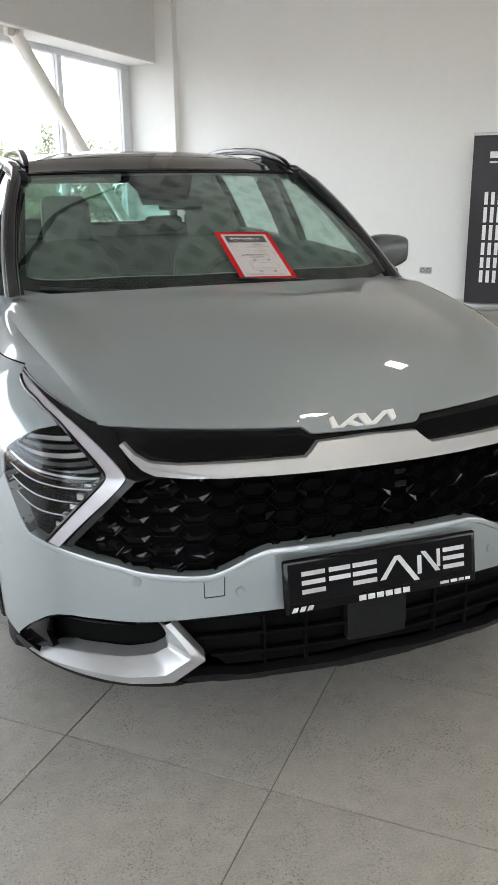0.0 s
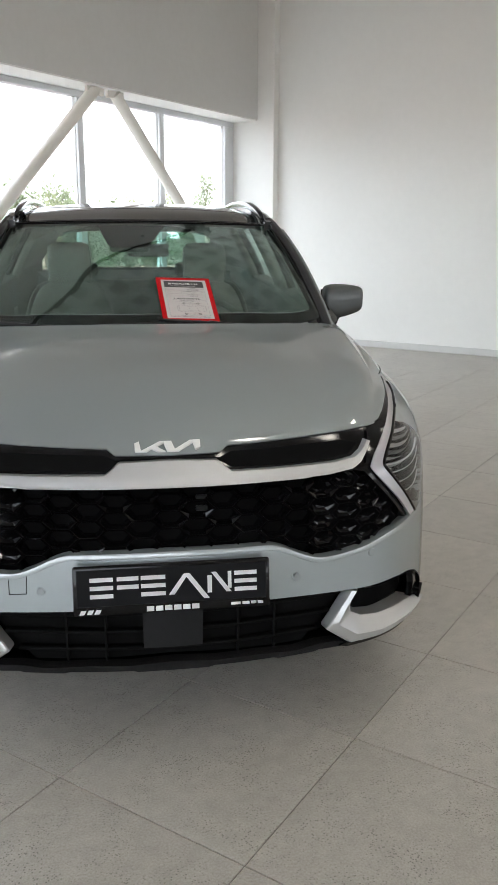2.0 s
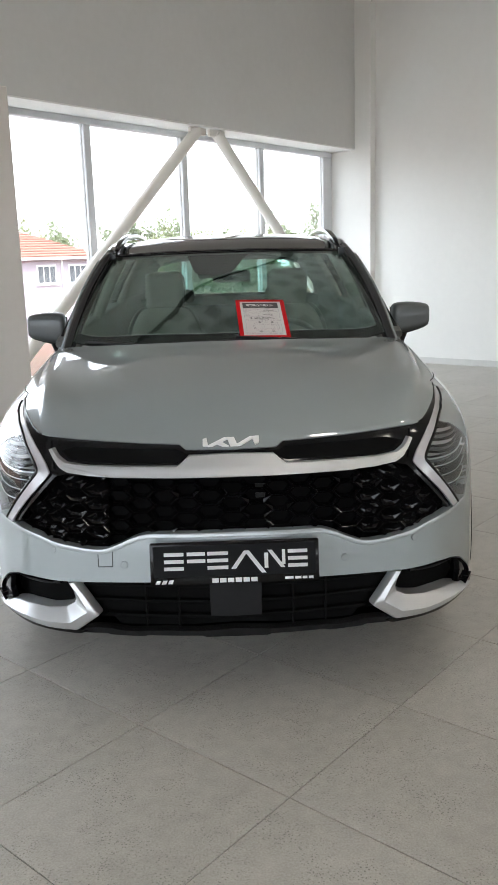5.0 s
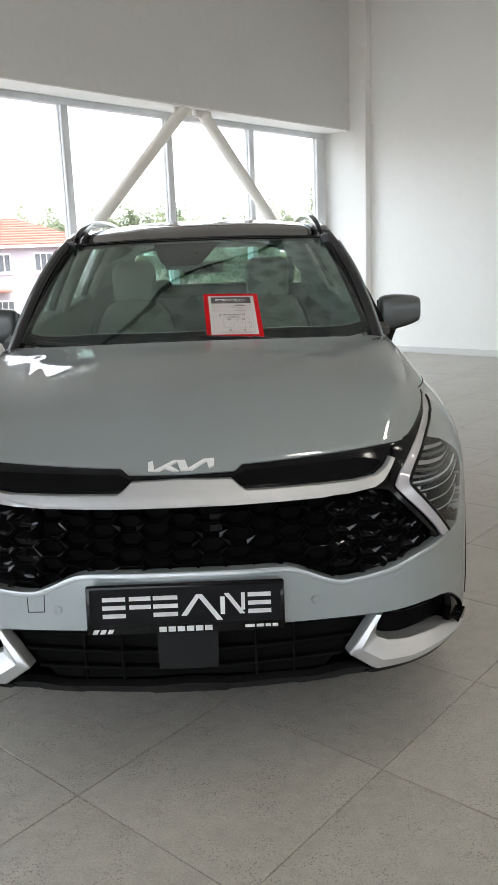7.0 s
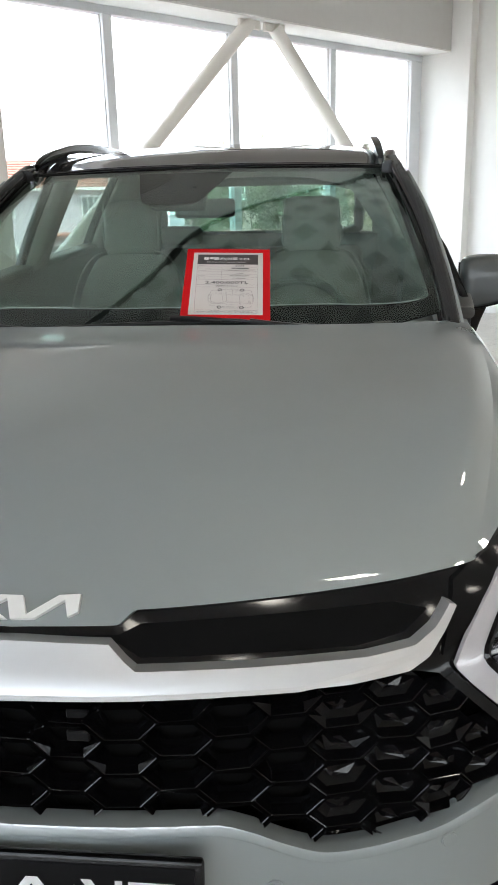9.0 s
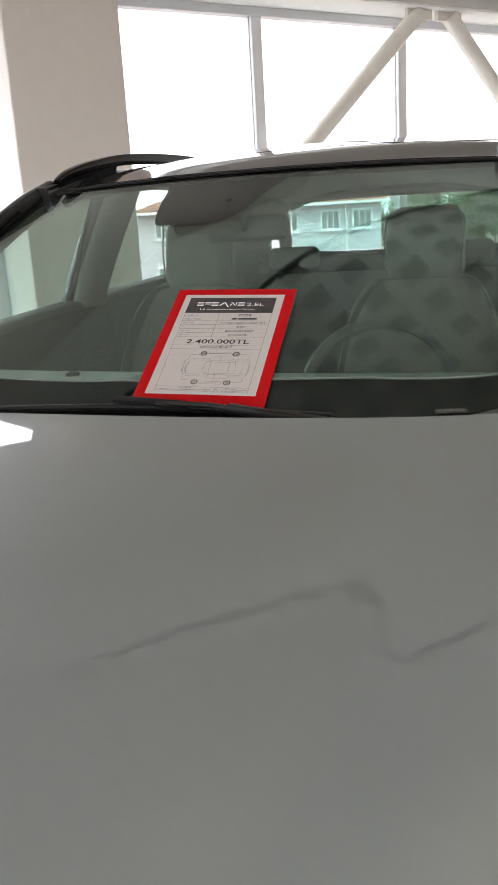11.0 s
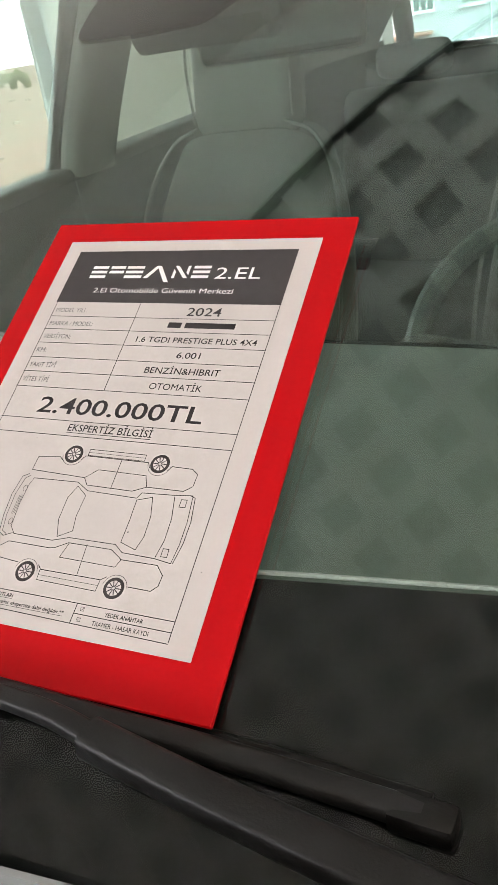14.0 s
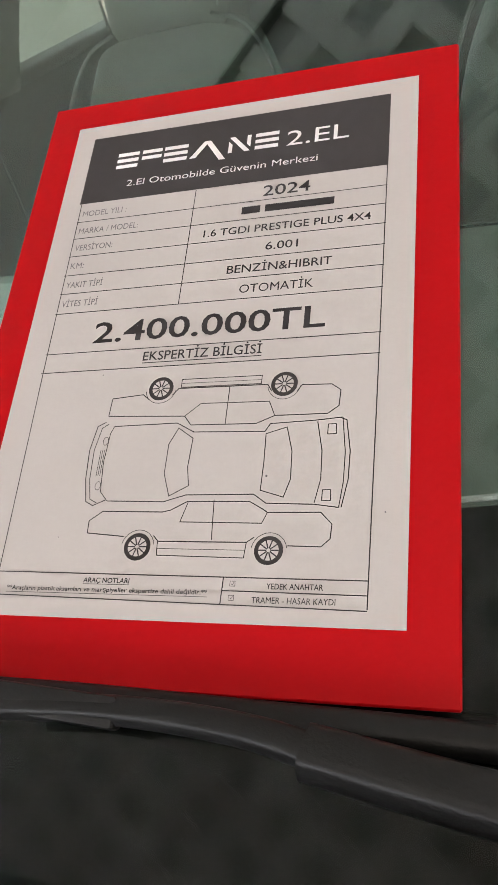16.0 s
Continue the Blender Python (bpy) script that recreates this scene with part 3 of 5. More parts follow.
across("upper_slot", [(0, .838), (.15, .838), (.18, .822), (.48, .820), (.55, .83), (.59, .853), (.54, .866), (.36, .863), (.18, .860), (.15, .848), (0, .848)], MATTBLACK, off=-.009, step=.03, fine=.02)
across("grille_chrome", [(0, .783), (.278, .782), (.464, .786), (.545, .795), (.575, .808), (.603, .832), (.628, .858), (.618, .862), (.59, .838), (.557, .822), (.488, .815), (.323, .814), (.176, .815), (.16, .826), (.139, .845), (0, .849)], SATIN, off=.010, rim=.022, step=.022, fine=.010, label="wide satin chrome strip with a raised middle")
part("grille_chrome_bevel", sheet(lambda u, v: skin(-.56 + 1.12 * u, .7832 + .026 * max(0, abs(-.56 + 1.12 * u) - .40) / .16 + (-.004, .0005, .006)[int(round(2 * v))], (.0, .0125, .0108)[int(round(2 * v))]), 40, 2), SATIN, car)

# honeycomb grille
grille_zone = [(0, .60), (.25, .596), (.29, .593), (.314, .586), (.335, .578), (.362, .565), (.395, .551), (.425, .542), (.455, .540), (.5, .543), (.542, .549), (.595, .557), (.66, .573), (.736, .584), (.79, .595), (.665, .715), (.60, .782), (.56, .790), (.31, .782), (0, .782)]
grille = across("grille", grille_zone, MATTBLACK, off=-.055, step=.05, fine=.03)


def cell(s, z, w, h, tilt, fill):
    """One six-sided bowl of the grille: a thin rim, sloping walls and a tilted floor."""
    bm = bmesh.new()
    pts = [(-.5, 0), (-.25, .5), (.25, .5), (.5, 0), (.25, -.5), (-.25, -.5)]
    rings = []
    for k, o, lean in ((1.0, -.030, 0), (.965, -.016, .005), (.93, -.017, .005), (.84, -.036 + .3 * tilt, tilt), (.70, -.052, -.012)):
        rings.append([bm.verts.new(skin(s + w * a * k, z + h * b * k, o + lean * b + tilt * .5 * a)) for a, b in pts])
    for r0, r1 in zip(rings, rings[1:]):
        for i in range(6):
            bm.faces.new((r0[i], r0[(i + 1) % 6], r1[(i + 1) % 6], r1[i]))
    # towards the lamps the bowls are shallow and closed, with faceted floors
    if abs(s) > .40:
        top = bm.verts.new(skin(s + w * tilt * 8, z - h * .12, -.034 + .5 * tilt))
        for v in rings[-1]:
            v.co = v.co.lerp(skin(s, z, -.030), .3)
        for i in range(6):
            bm.faces.new((rings[-1][i], rings[-1][(i + 1) % 6], top))
    for i in ((0, 5), (3, 4)):
        if fill > .6:
            bm.faces.new((rings[2][i[0]], rings[2][i[1]], bm.verts.new(skin(s + w * pts[i[0]][0] * .45, z - h * .22, -.020 + tilt))))
    return part("grille_cell", bm, GRILLEGLOSS, grille, smooth=0)


rng = random.Random(4)
full_zone = grille_zone + [(-a, b) for a, b in reversed(grille_zone) if a > 0]
cw, ch = .100, .047
for col in range(-12, 13):
    for row in range(7):
        s, z = col * cw * .76, .783 - row * ch - (ch / 2 if col % 2 else 0)
        if sum(inside(full_zone, s + dx, z + dz) for dx, dz in ((0, 0), (-.03, 0), (.03, 0), (0, -.016), (0, .016))) >= 4:
            cell(s, z, cw, ch, rng.uniform(-.012, .016), rng.uniform(-.5, 1.5))
for z in (.742, .713):
    part("radiator_bracket", box(-.016, .016, -.003, .003, -.008, .008, .002, 1), PLASTIC, grille).matrix_local = Matrix.Translation(skin(.09, z, -.030))

# lower intake, sensor panel and lip
intake = across("lower_intake", [(0, .292), (.236, .282), (.40, .280), (.452, .337), (.535, .436), (.437, .446), (.27, .450), (0, .456)], MATTBLACK, off=-.05, step=.06, fine=.03)
for z in (.325, .375, .425):
    lim = .44 + (z - .33) * .75
    part("intake_slat", sweep([skin(-lim + 2 * lim * t / 30, z, -.030) for t in range(31)], roundrect(.02, .010, .004)), MATTBLACK, intake)
for s in (-.30, -.19, .19, .30):
    part("intake_rib", sweep([skin(s, .29 + .15 * t / 4, -.03) for t in range(5)], roundrect(.008, .02, .003), up=Vector((0, 1, 0))), MATTBLACK, intake)
across("sensor_panel", [(0, .332), (.082, .334), (.084, .445), (0, .447)], PLASTIC, off=-.004, rim=.03, step=.03)
across("lower_lip", [(0, .261), (.10, .259), (.115, .267), (.29, .265), (.31, .257), (.42, .259), (.435, .266), (.50, .262), (.62, .257), (.8, .256), (.95, .259), (1.02, .280), (1.025, .300), (1.0, .288), (.97, .281), (.80, .266), (.66, .262), (.536, .268), (.49, .285), (.43, .288), (.36, .279), (.236, .286), (.12, .285), (0, .293)], PLASTIC, off=.004, rim=.04, step=.035, fine=.018)

# fog-lamp corners
trim_out = [(.530, .440), (.49, .388), (.454, .338), (.454, .330), (.534, .274), (.640, .270), (.74, .274), (.83, .273), (.92, .276), (.995, .287)]
trim_in = [(.566, .434), (.548, .404), (.541, .376), (.545, .362), (.58, .344), (.657, .332), (.74, .329), (.831, .317), (.92, .300), (.997, .2885)]
trim_cut = [(0, -.03), (0, .008), (.06, .013), (.40, .018), (.46, .015), (.94, -.010), (1.0, -.016), (1.08, -.06)]


def trim(g):
    def place(u, v):
        k = u * 9
        i = min(int(k), 8)
        f = k - i
        a = [trim_out[i][c] + (trim_out[i + 1][c] - trim_out[i][c]) * f for c in (0, 1)]
        b = [trim_in[i][c] + (trim_in[i + 1][c] - trim_in[i][c]) * f for c in (0, 1)]
        w, o = trim_cut[int(round(v * 7))]
        return skin(g * (a[0] + (b[0] - a[0]) * w), a[1] + (b[1] - a[1]) * w, o)
    part("corner_trim", sheet(place, 54, 7), SATIN, car, "satin chrome arrow-shaped corner trim", smooth=24)


trim(1)
trim(-1)
both("corner_lip", [(.50, .272), (.527, .258), (.628, .258), (.733, .256), (.854, .255), (.955, .262), (1.07, .274), (1.12, .286), (1.09, .301), (.985, .296), (.9, .283), (.816, .281), (.722, .284), (.626, .281), (.545, .282)], GLOSSBLACK, off=.010, rim=.03, step=.03, fine=.015)
fog_open = [(.559, .430), (.545, .395), (.545, .371), (.556, .352), (.59, .341), (.657, .333), (.736, .330), (.831, .317), (.93, .299), (1.0, .290), (1.10, .292), (1.105, .300), (1.012, .345), (.95, .370), (.907, .388), (.842, .413), (.792, .424), (.705, .432), (.613, .432)]
for ob in both("corner_vent", soft(fog_open), MATTBLACK, off=-.07, step=.04, fine=.025):
    g = 1 if ob.data.vertices[0].co.x > 0 else -1
    wall = smoothline([(a + (.79 - a) * .03, b + (.385 - b) * .05, 0) for a, b in fog_open[8:]], 3)
    part("vent_wall", sheet(lambda u, v: skin(g * wall[int(round(u * (len(wall) - 1)))].x, wall[int(round(u * (len(wall) - 1)))].y, .001 - .07 * v), len(wall) - 1, 3), GLOSSBLACK, ob)
    part("vent_blank", patch([(.89, .306), (.985, .290), (1.10, .293), (1.10, .302), (1.012, .346), (.95, .371), (.89, .394), (.92, .345)], lambda a, b, o: skin(g * a, b, -.010 + o), .02, .02, .012), GLOSSBLACK, ob)
    for z0, z1 in ((.412, .385),):
        part("vent_slat", sweep([skin(g * (.62 + .28 * t / 8), z0 + (z1 - z0) * t / 8, -.052) for t in range(9)], roundrect(.02, .010, .004)), PLASTIC, ob)

# headlights
drl = [(1.09, .963), (1.02, .956), (.958, .946), (.88, .930), (.82, .912), (.77, .895), (.721, .874), (.685, .852), (.648, .823), (.628, .803), (.617, .788), (.620, .780), (.64, .758), (.679, .722), (.75, .660), (.814, .602), (.853, .609), (.79, .668), (.724, .729), (.68, .772), (.668, .787), (.672, .798), (.70, .824), (.751, .860), (.80, .886), (.856, .906), (.92, .923), (.99, .934), (1.06, .950)]
drl = soft(drl)
lens = [(.668, .787), (.672, .798), (.70, .824), (.751, .860), (.81, .880), (.87, .868), (.937, .849), (1.0, .830), (1.06, .808), (1.086, .785), (1.088, .745), (1.06, .715), (1.015, .674), (.97, .635), (.934, .612), (.862, .604), (.853, .609), (.79, .668), (.724, .729), (.68, .772)]
lens = soft(lens)
LN = len(lens)
for g, side in ((1, 0), (-1, 1)):
    hl = part("headlight", patch(lens, lambda a, b, o: skin(g * a, b, -.075 + o), .04, 0, .025), MATTBLACK, car)
    part("lamp_wall", sheet(lambda u, v: skin(g * lens[int(round(u * LN)) % LN][0], lens[int(round(u * LN)) % LN][1], -.004 - .072 * v), LN, 3), GLOSSBLACK, hl)
    cover = part("lens", patch(lens, lambda a, b, o: skin(g * a, b, o), .025, 0, .015), LENS, hl, "clear headlight lens")
    cover.visible_shadow = False
    part("daytime_light", patch(drl, lambda a, b, o: skin(g * a, b, .001 + o), .02, .007, .010), LIGHTBAR, hl, "silver-white arrow-shaped daytime running light")
    part("daytime_light_edge", sweep([skin(g * a, b, .001) for a, b in drl[48:]], circle(.0055, 6)), GLOSSBLACK, hl)
    for k, (z0, z1, s0, s1) in enumerate(((.779, .796, .69, 1.07), (.752, .768, .705, 1.07), (.716, .736, .735, 1.06), (.680, .702, .775, 1.03))):
        part("reflector_fin", sheet(lambda u, v: skin(g * (s0 + (s1 - s0) * u), z0 + (z1 - z0) * u - .016 * math.sin(math.pi * u) + (.010 if k < 2 else .006) * v, -.016 - .05 * v), 14, 2), MATTBLACK, hl)
        part("fin_edge", sweep([skin(g * (s0 + (s1 - s0) * t / 14), z0 + (z1 - z0) * t / 14 - .016 * math.sin(math.pi * t / 14), -.015) for t in range(15)], circle(.0030 if k == 0 else .0017, 6)), SILVER if k == 0 else SATIN, hl)
    # curved bright bands in the upper bowl, dark between them
    for k in range(6):
        part("reflector_band", sheet(lambda u, v: skin(g * (.735 - .008 * k + (.30 + .012 * k) * u), .872 - .0155 * k - .022 * u - .030 * math.sin(math.pi * (.15 + .85 * u)) * (.3 + .14 * k) - .0125 * v, -.014 - .004 * k - .010 * v), 16, 2), SATIN if k % 2 == 0 else REFLECTOR, hl)
    for k in range(5):
        s, z = .728 + .026 * k, .752 - .027 * k
        part("led_cell", box(-.011, .011, -.006, .006, -.008, .008, .002, 1), SATIN if k % 2 else CHROME, hl).matrix_local = Matrix.Translation(skin(g * s, z, -.03)) @ pose(0, 0, 0, 0, 0, 40 * g)
    for k in range(3):
        s, z = .82 + .07 * k, .765 - .004 * k
        part("projector", lathe([(-.03, .024), (.0, .024), (.004, .018), (.008, .0005)], 20, "y"), GLOSSBLACK, hl).matrix_local = Matrix.Translation(skin(g * s, z - .01, -.05)) @ pose(0, 0, 0, 0, 0, 180 + 35 * g)

# front wings
door_s = along(1.42)
wing = [(1.088, .748)] + [(1.088, .785), (1.06, .810), (1.0, .832), (.937, .851), (.87, .870), (.812, .883), (.83, .894), (.87, .908), (.92, .921), (.99, .932), (1.06, .948), (1.092, .963), (1.10, .98), (door_s - .003, .98), (door_s - .003, .36), (along(WHEEL_Y[0] + .43), .36)] + [p for p in arch(WHEEL_Y[0], .43, .36)[::-1] if p[1] > .36 and p[0] > along(WHEEL_Y[0] - .43 * math.cos(.68))] + [(along(WHEEL_Y[0] - .43 * math.cos(.68)), WHEEL_Z + .43 * math.sin(.68))]
both("front_wing", wing, PAINT, rim=.02, step=.04, fine=.02)
for wy in WHEEL_Y:
    ring = arch(wy, .424, .30)
    ring2 = arch(wy, .396, .30)
    both("wheel_arch_trim", ring + ring2[::-1], PLASTIC, off=.004, rim=.03, step=.05, fine=.03)
    for g in (1, -1):
        part("wheel_housing", sheet(lambda u, v: (g * (.835 - .38 * v), wy - .42 * math.cos(math.pi * u), WHEEL_Z - .02 + .42 * math.sin(math.pi * u)), 16, 3), MATTBLACK, car)

# bonnet
hood_z = table([(0, .8765), (.18, .879), (.36, .884), (.56, .892), (.69, .898)])


# the bonnet falls steeply at the nose, runs almost straight and kicks up again before the windscreen
_steep = table([(0, 2.25), (.10, 2.12), (.20, 1.64), (.26, 1.18), (.31, .98), (.38, .80), (.45, .69), (.53, .59), (.62, .555), (.71, .56), (.77, .55), (.83, .45), (.90, .38), (1.0, .66)])
_gain = np.r_[0, np.cumsum([_steep((i + .5) / 400) for i in range(400)])]
_gain /= _gain[-1]


def rise(v):
    k = min(v / .018, 1)
    return .012 * (1 - (1 - k) ** 2) + .988 * float(np.interp(v * 400, range(401), _gain))


# across: a crowned middle, a hollow beside it, then raised shoulders that roll over at the edge
_lean = table([(0, 0), (.3, .012), (.48, .03), (.6, .04), (.69, .038), (.715, 0), (.745, -.085), (.775, -.157), (.82, -.168), (.86, -.19), (.90, -.27), (.93, -.21), (.95, 0), (.97, .28), (1.0, .55)])
_lift = np.r_[0, np.cumsum([-.74 * _lean((i + .5) / 500) / 500 for i in range(500)])]
_lift -= _lift[-1] * np.linspace(0, 1, 501) ** 8


def shoulder(u, v):
    return float(np.interp(min(abs(u), 1) * 500, range(501), _lift)) * ease(v / .22) * (1 - ease((v - .80) / .20))


def bonnet(u, v):
    """u from -1 to 1 across, v from the nose to the windscreen."""
    s = u * .69
    notch = .0155 * (1 - ease((abs(s) - .146) / .03)) * (1 - ease(v / .035))
    f = skin(s, hood_z(abs(s)) - notch, .002)
    x = .785 * u
    r = Vector((x, 1.087 + .25 * x * x + .28 * x ** 4, 1.117 - .048 * x * x))
    k = 1 - (1 - v) ** 2.2
    crease = shoulder(u, v)
    fall = -.010 * ease((abs(u) - .86) / .14)
    return Vector((f.x + (r.x - f.x) * k, f.y + (r.y - f.y) * v, f.z + (r.z - f.z) * rise(v) + .010 * math.sin(math.pi * v) * (1 - u * u) + crease + fall * math.sin(math.pi * min(1, v + .15))))


_us = sorted([-1 + 2 * i / 128 for i in range(129)] + [g * a / .69 for g in (1, -1) for a in (.146, .151, .156, .161, .166, .171, .176)])
bm = sheet(lambda u, v: bonnet(_us[int(round(u * (len(_us) - 1)))], v ** 1.6), len(_us) - 1, 60)
rim_v = [bm.verts.new(bonnet(u, 0) + Vector((0, .02, -.012))) for u in _us]
bm.verts.ensure_lookup_table()
for i in range(len(_us) - 1):
    bm.faces.new((bm.verts[i], bm.verts[i + 1], rim_v[i + 1], rim_v[i]))
hood = part("bonnet", bm, PAINT, car, smooth=30)
part("bonnet_rear_edge", sweep([bonnet(-1 + 2 * i / 40, 1) + Vector((0, .004, -.004)) for i in range(41)], circle(.005, 8)), PAINT, hood)
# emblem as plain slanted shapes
for k, poly in enumerate(([(-.088, .001), (-.088, .024), (-.076, .029), (-.071, .001)], [(-.074, .001), (-.057, .001), (-.003, .030), (-.020, .030)], [(-.052, .012), (-.038, .019), (-.006, .001), (-.027, .001)], [(-.012, .030), (.010, .030), (.021, .001), (-.001, .001)], [(.010, .001), (.030, .001), (.078, .030), (.060, .030)], [(.066, .030), (.088, .031), (.088, .009), (.075, .003)])):
    bm = bmesh.new()

    def face(x, h, o):
        v = .005 + h * .60
        p = bonnet(x / .655, v)
        n = (bonnet(x / .655 + .01, v) - p).cross(bonnet(x / .655, v + .01) - p).normalized()
        return p + n * o
    top = [bm.verts.new(face(x, h, .007)) for x, h in poly]
    low = [bm.verts.new(face(x, h, -.002)) for x, h in poly]
    bm.faces.new(top)
    for i in range(len(poly)):
        bm.faces.new((top[i], top[(i + 1) % len(poly)], low[(i + 1) % len(poly)], low[i]))
    bmesh.ops.recalc_face_normals(bm, faces=bm.faces[:])
    part("emblem_piece", bm, EMBLEM, hood, "silver emblem shape", smooth=0)

# shoulder between skin and bonnet
for g in (1, -1):
    part("bonnet_shoulder", sheet(lambda u, v: skin(g * (1.10 + (door_s - 1.10) * u), .98, 0).lerp(bonnet(g, .26 + .74 * u), v) + Vector((0, 0, .018 * math.sin(math.pi * v) * ease(u * 3))), 30, 8), PAINT, car)
    top_edge = [skin(g * p.x, p.y, 0) for p in smoothline([(a, b, 0) for a, b in ((.695, .8975), (.721, .902), (.77, .915), (.82, .928), (.88, .941), (.958, .953), (1.02, .962), (1.10, .98))], 4)]
    part("bonnet_corner", sheet(lambda u, v: top_edge[int(round(u * (len(top_edge) - 1)))].lerp(bonnet(g, .26 * u ** 1.25), v), len(top_edge) - 1, 6), PAINT, car)
    part("bonnet_gap", sweep([skin(g * (1.095 + (door_s - 1.095) * t / 30), .980, .0005) for t in range(31)], circle(.0022, 6)), MATTBLACK, car)
    part("lamp_surround", patch([(.60, .80), (.648, .824), (.685, .853), (.721, .875), (.77, .896), (.82, .913), (.88, .931), (.958, .947), (1.02, .957), (1.095, .966), (1.095, .972), (1.02, .961), (.958, .952), (.88, .940), (.82, .927), (.77, .914), (.721, .901), (.69, .897), (.64, .88)], lambda a, b, o: skin(g * a, b, -.003 + o), .02, .03, .012), GLOSSBLACK, car)
    part("lamp_gap", sweep([skin(g * a, b, -.001) for a, b in ((.695, .897), (.721, .901), (.77, .914), (.82, .927), (.88, .940), (.958, .952), (1.02, .961), (1.095, .972))], circle(.0025, 6)), GLOSSBLACK, car)

# doors, sills, rear
belt_z = table([(1.36, 1.088), (1.7, 1.115), (2.45, 1.15), (3.3, 1.18), (3.9, 1.205), (4.3, 1.22)])
belt_x = table([(1.36, .79), (1.7, .825), (2.45, .845), (3.3, .835), (3.9, .80), (4.3, .74)])
eave_z = table([(2.05, 1.498), (2.3, 1.545), (2.8, 1.572), (3.4, 1.56), (3.9, 1.525), (4.3, 1.46)])
eave_x = table([(2.05, .622), (2.5, .645), (3.2, .64), (3.9, .61), (4.3, .57)])
for name, y0, y1 in (("front_door", 1.425, 2.50), ("rear_door", 2.506, 3.42)):
    s0, s1 = along(y0), along(y1)
    cut = arch(WHEEL_Y[1], .43, .36)
    outline = [(s0, .36), (s1, .36), (s1, .98), (s0, .98)]
    if name == "rear_door":
        lowc = [p for p in cut if p[0] < s1]
        outline = [(s0, .36)] + lowc + [(s1, .98), (s0, .98)]
    for ob in both(name, outline, PAINT, rim=.015, step=.06, fine=.04):
        g = 1 if ob.data.vertices[0].co.x > 0 else -1
        part("door_handle", sweep([skin(g * along(y1 - .30 + .2 * t / 8), .93, .012 + .016 * math.sin(math.pi * t / 8)) for t in range(9)], roundrect(.012, .022, .004)), PAINT, ob)
        part("door_shoulder", sheet(lambda u, v: skin(g * (s0 + (s1 - s0) * u), .98, 0).lerp(Vector((g * belt_x(y0 + (y1 - y0) * u), y0 + (y1 - y0) * u, belt_z(y0 + (y1 - y0) * u))), v) + Vector((0, 0, .012 * math.sin(math.pi * v))), 16, 6), PAINT, ob)
        part("door_card", sheet(lambda u, v: (g * (.76 + .05 * v), y0 + (y1 - y0) * u, .35 + (belt_z(y0 + (y1 - y0) * u) + .004 - .35) * v), 12, 6), DARKTRIM, ob)
        part("window_ledge", sweep([(g * (belt_x(y0 + (y1 - y0) * t / 10) - .025), y0 + (y1 - y0) * t / 10, belt_z(y0 + (y1 - y0) * t / 10) + .002) for t in range(11)], roundrect(.09, .03, .012)), DARKTRIM, ob)
both("sill_trim", [(along(1.38), .22), (along(3.18), .22), (along(3.18), .36), (along(1.38), .36)], PLASTIC, off=.006, rim=.02, step=.08, fine=.05)
tail_s = float(_s[-1]) + .0768
rear = [(along(3.43), .98)] + [p for p in arch(WHEEL_Y[1], .43, .36) if p[0] > along(3.43)] + [(along(4.1), .30), (tail_s, .30), (tail_s, .98)]
both("rear_quarter", rear, PAINT, rim=.01, step=.08, fine=.05)
both("rear_bumper_trim", [(tail_s - .95, .20), (tail_s, .20), (tail_s, .31), (tail_s - .95, .31)], PLASTIC, off=.004, step=.1, fine=.06)
for g in (1, -1):
    part("rear_shoulder", sheet(lambda u, v: skin(g * (along(3.43) + (tail_s - along(3.43)) * u), .98, 0).lerp(Vector((g * (belt_x(3.43 + .95 * u) if u < .75 else .72 * (1 - u) / .25), 3.43 + (.95 * u if u < .75 else .7125 + .22 * (u - .75)) , belt_z(min(4.3, 3.43 + .95 * u)) - .02)), v), 24, 4), PAINT, car)
    part("tail_lamp", box(-.16, .16, -.02, .03, -.035, .035, .015, 2), RED, car).matrix_local = Matrix.Translation((g * .62, 4.42, 1.02))

# roof, pillars, glass
roof_z = table([(2.02, 1.515), (2.2, 1.556), (2.4, 1.588), (2.7, 1.617), (3.2, 1.628), (3.8, 1.60), (4.15, 1.56), (4.36, 1.53)])


def roof(u, v):
    """u from -1 to 1 across, v from the windscreen to the tail."""
    y = 2.03 + .075 * u * u * (1 - v) + 2.30 * v
    yy = 2.03 + 2.30 * v
    w = eave_x(max(2.05, yy))
    edge = eave_z(max(2.05, min(4.3, yy))) + .004
    return Vector((u * w, y, edge + (roof_z(yy) - edge) * (1 - abs(u) ** 2.6)))


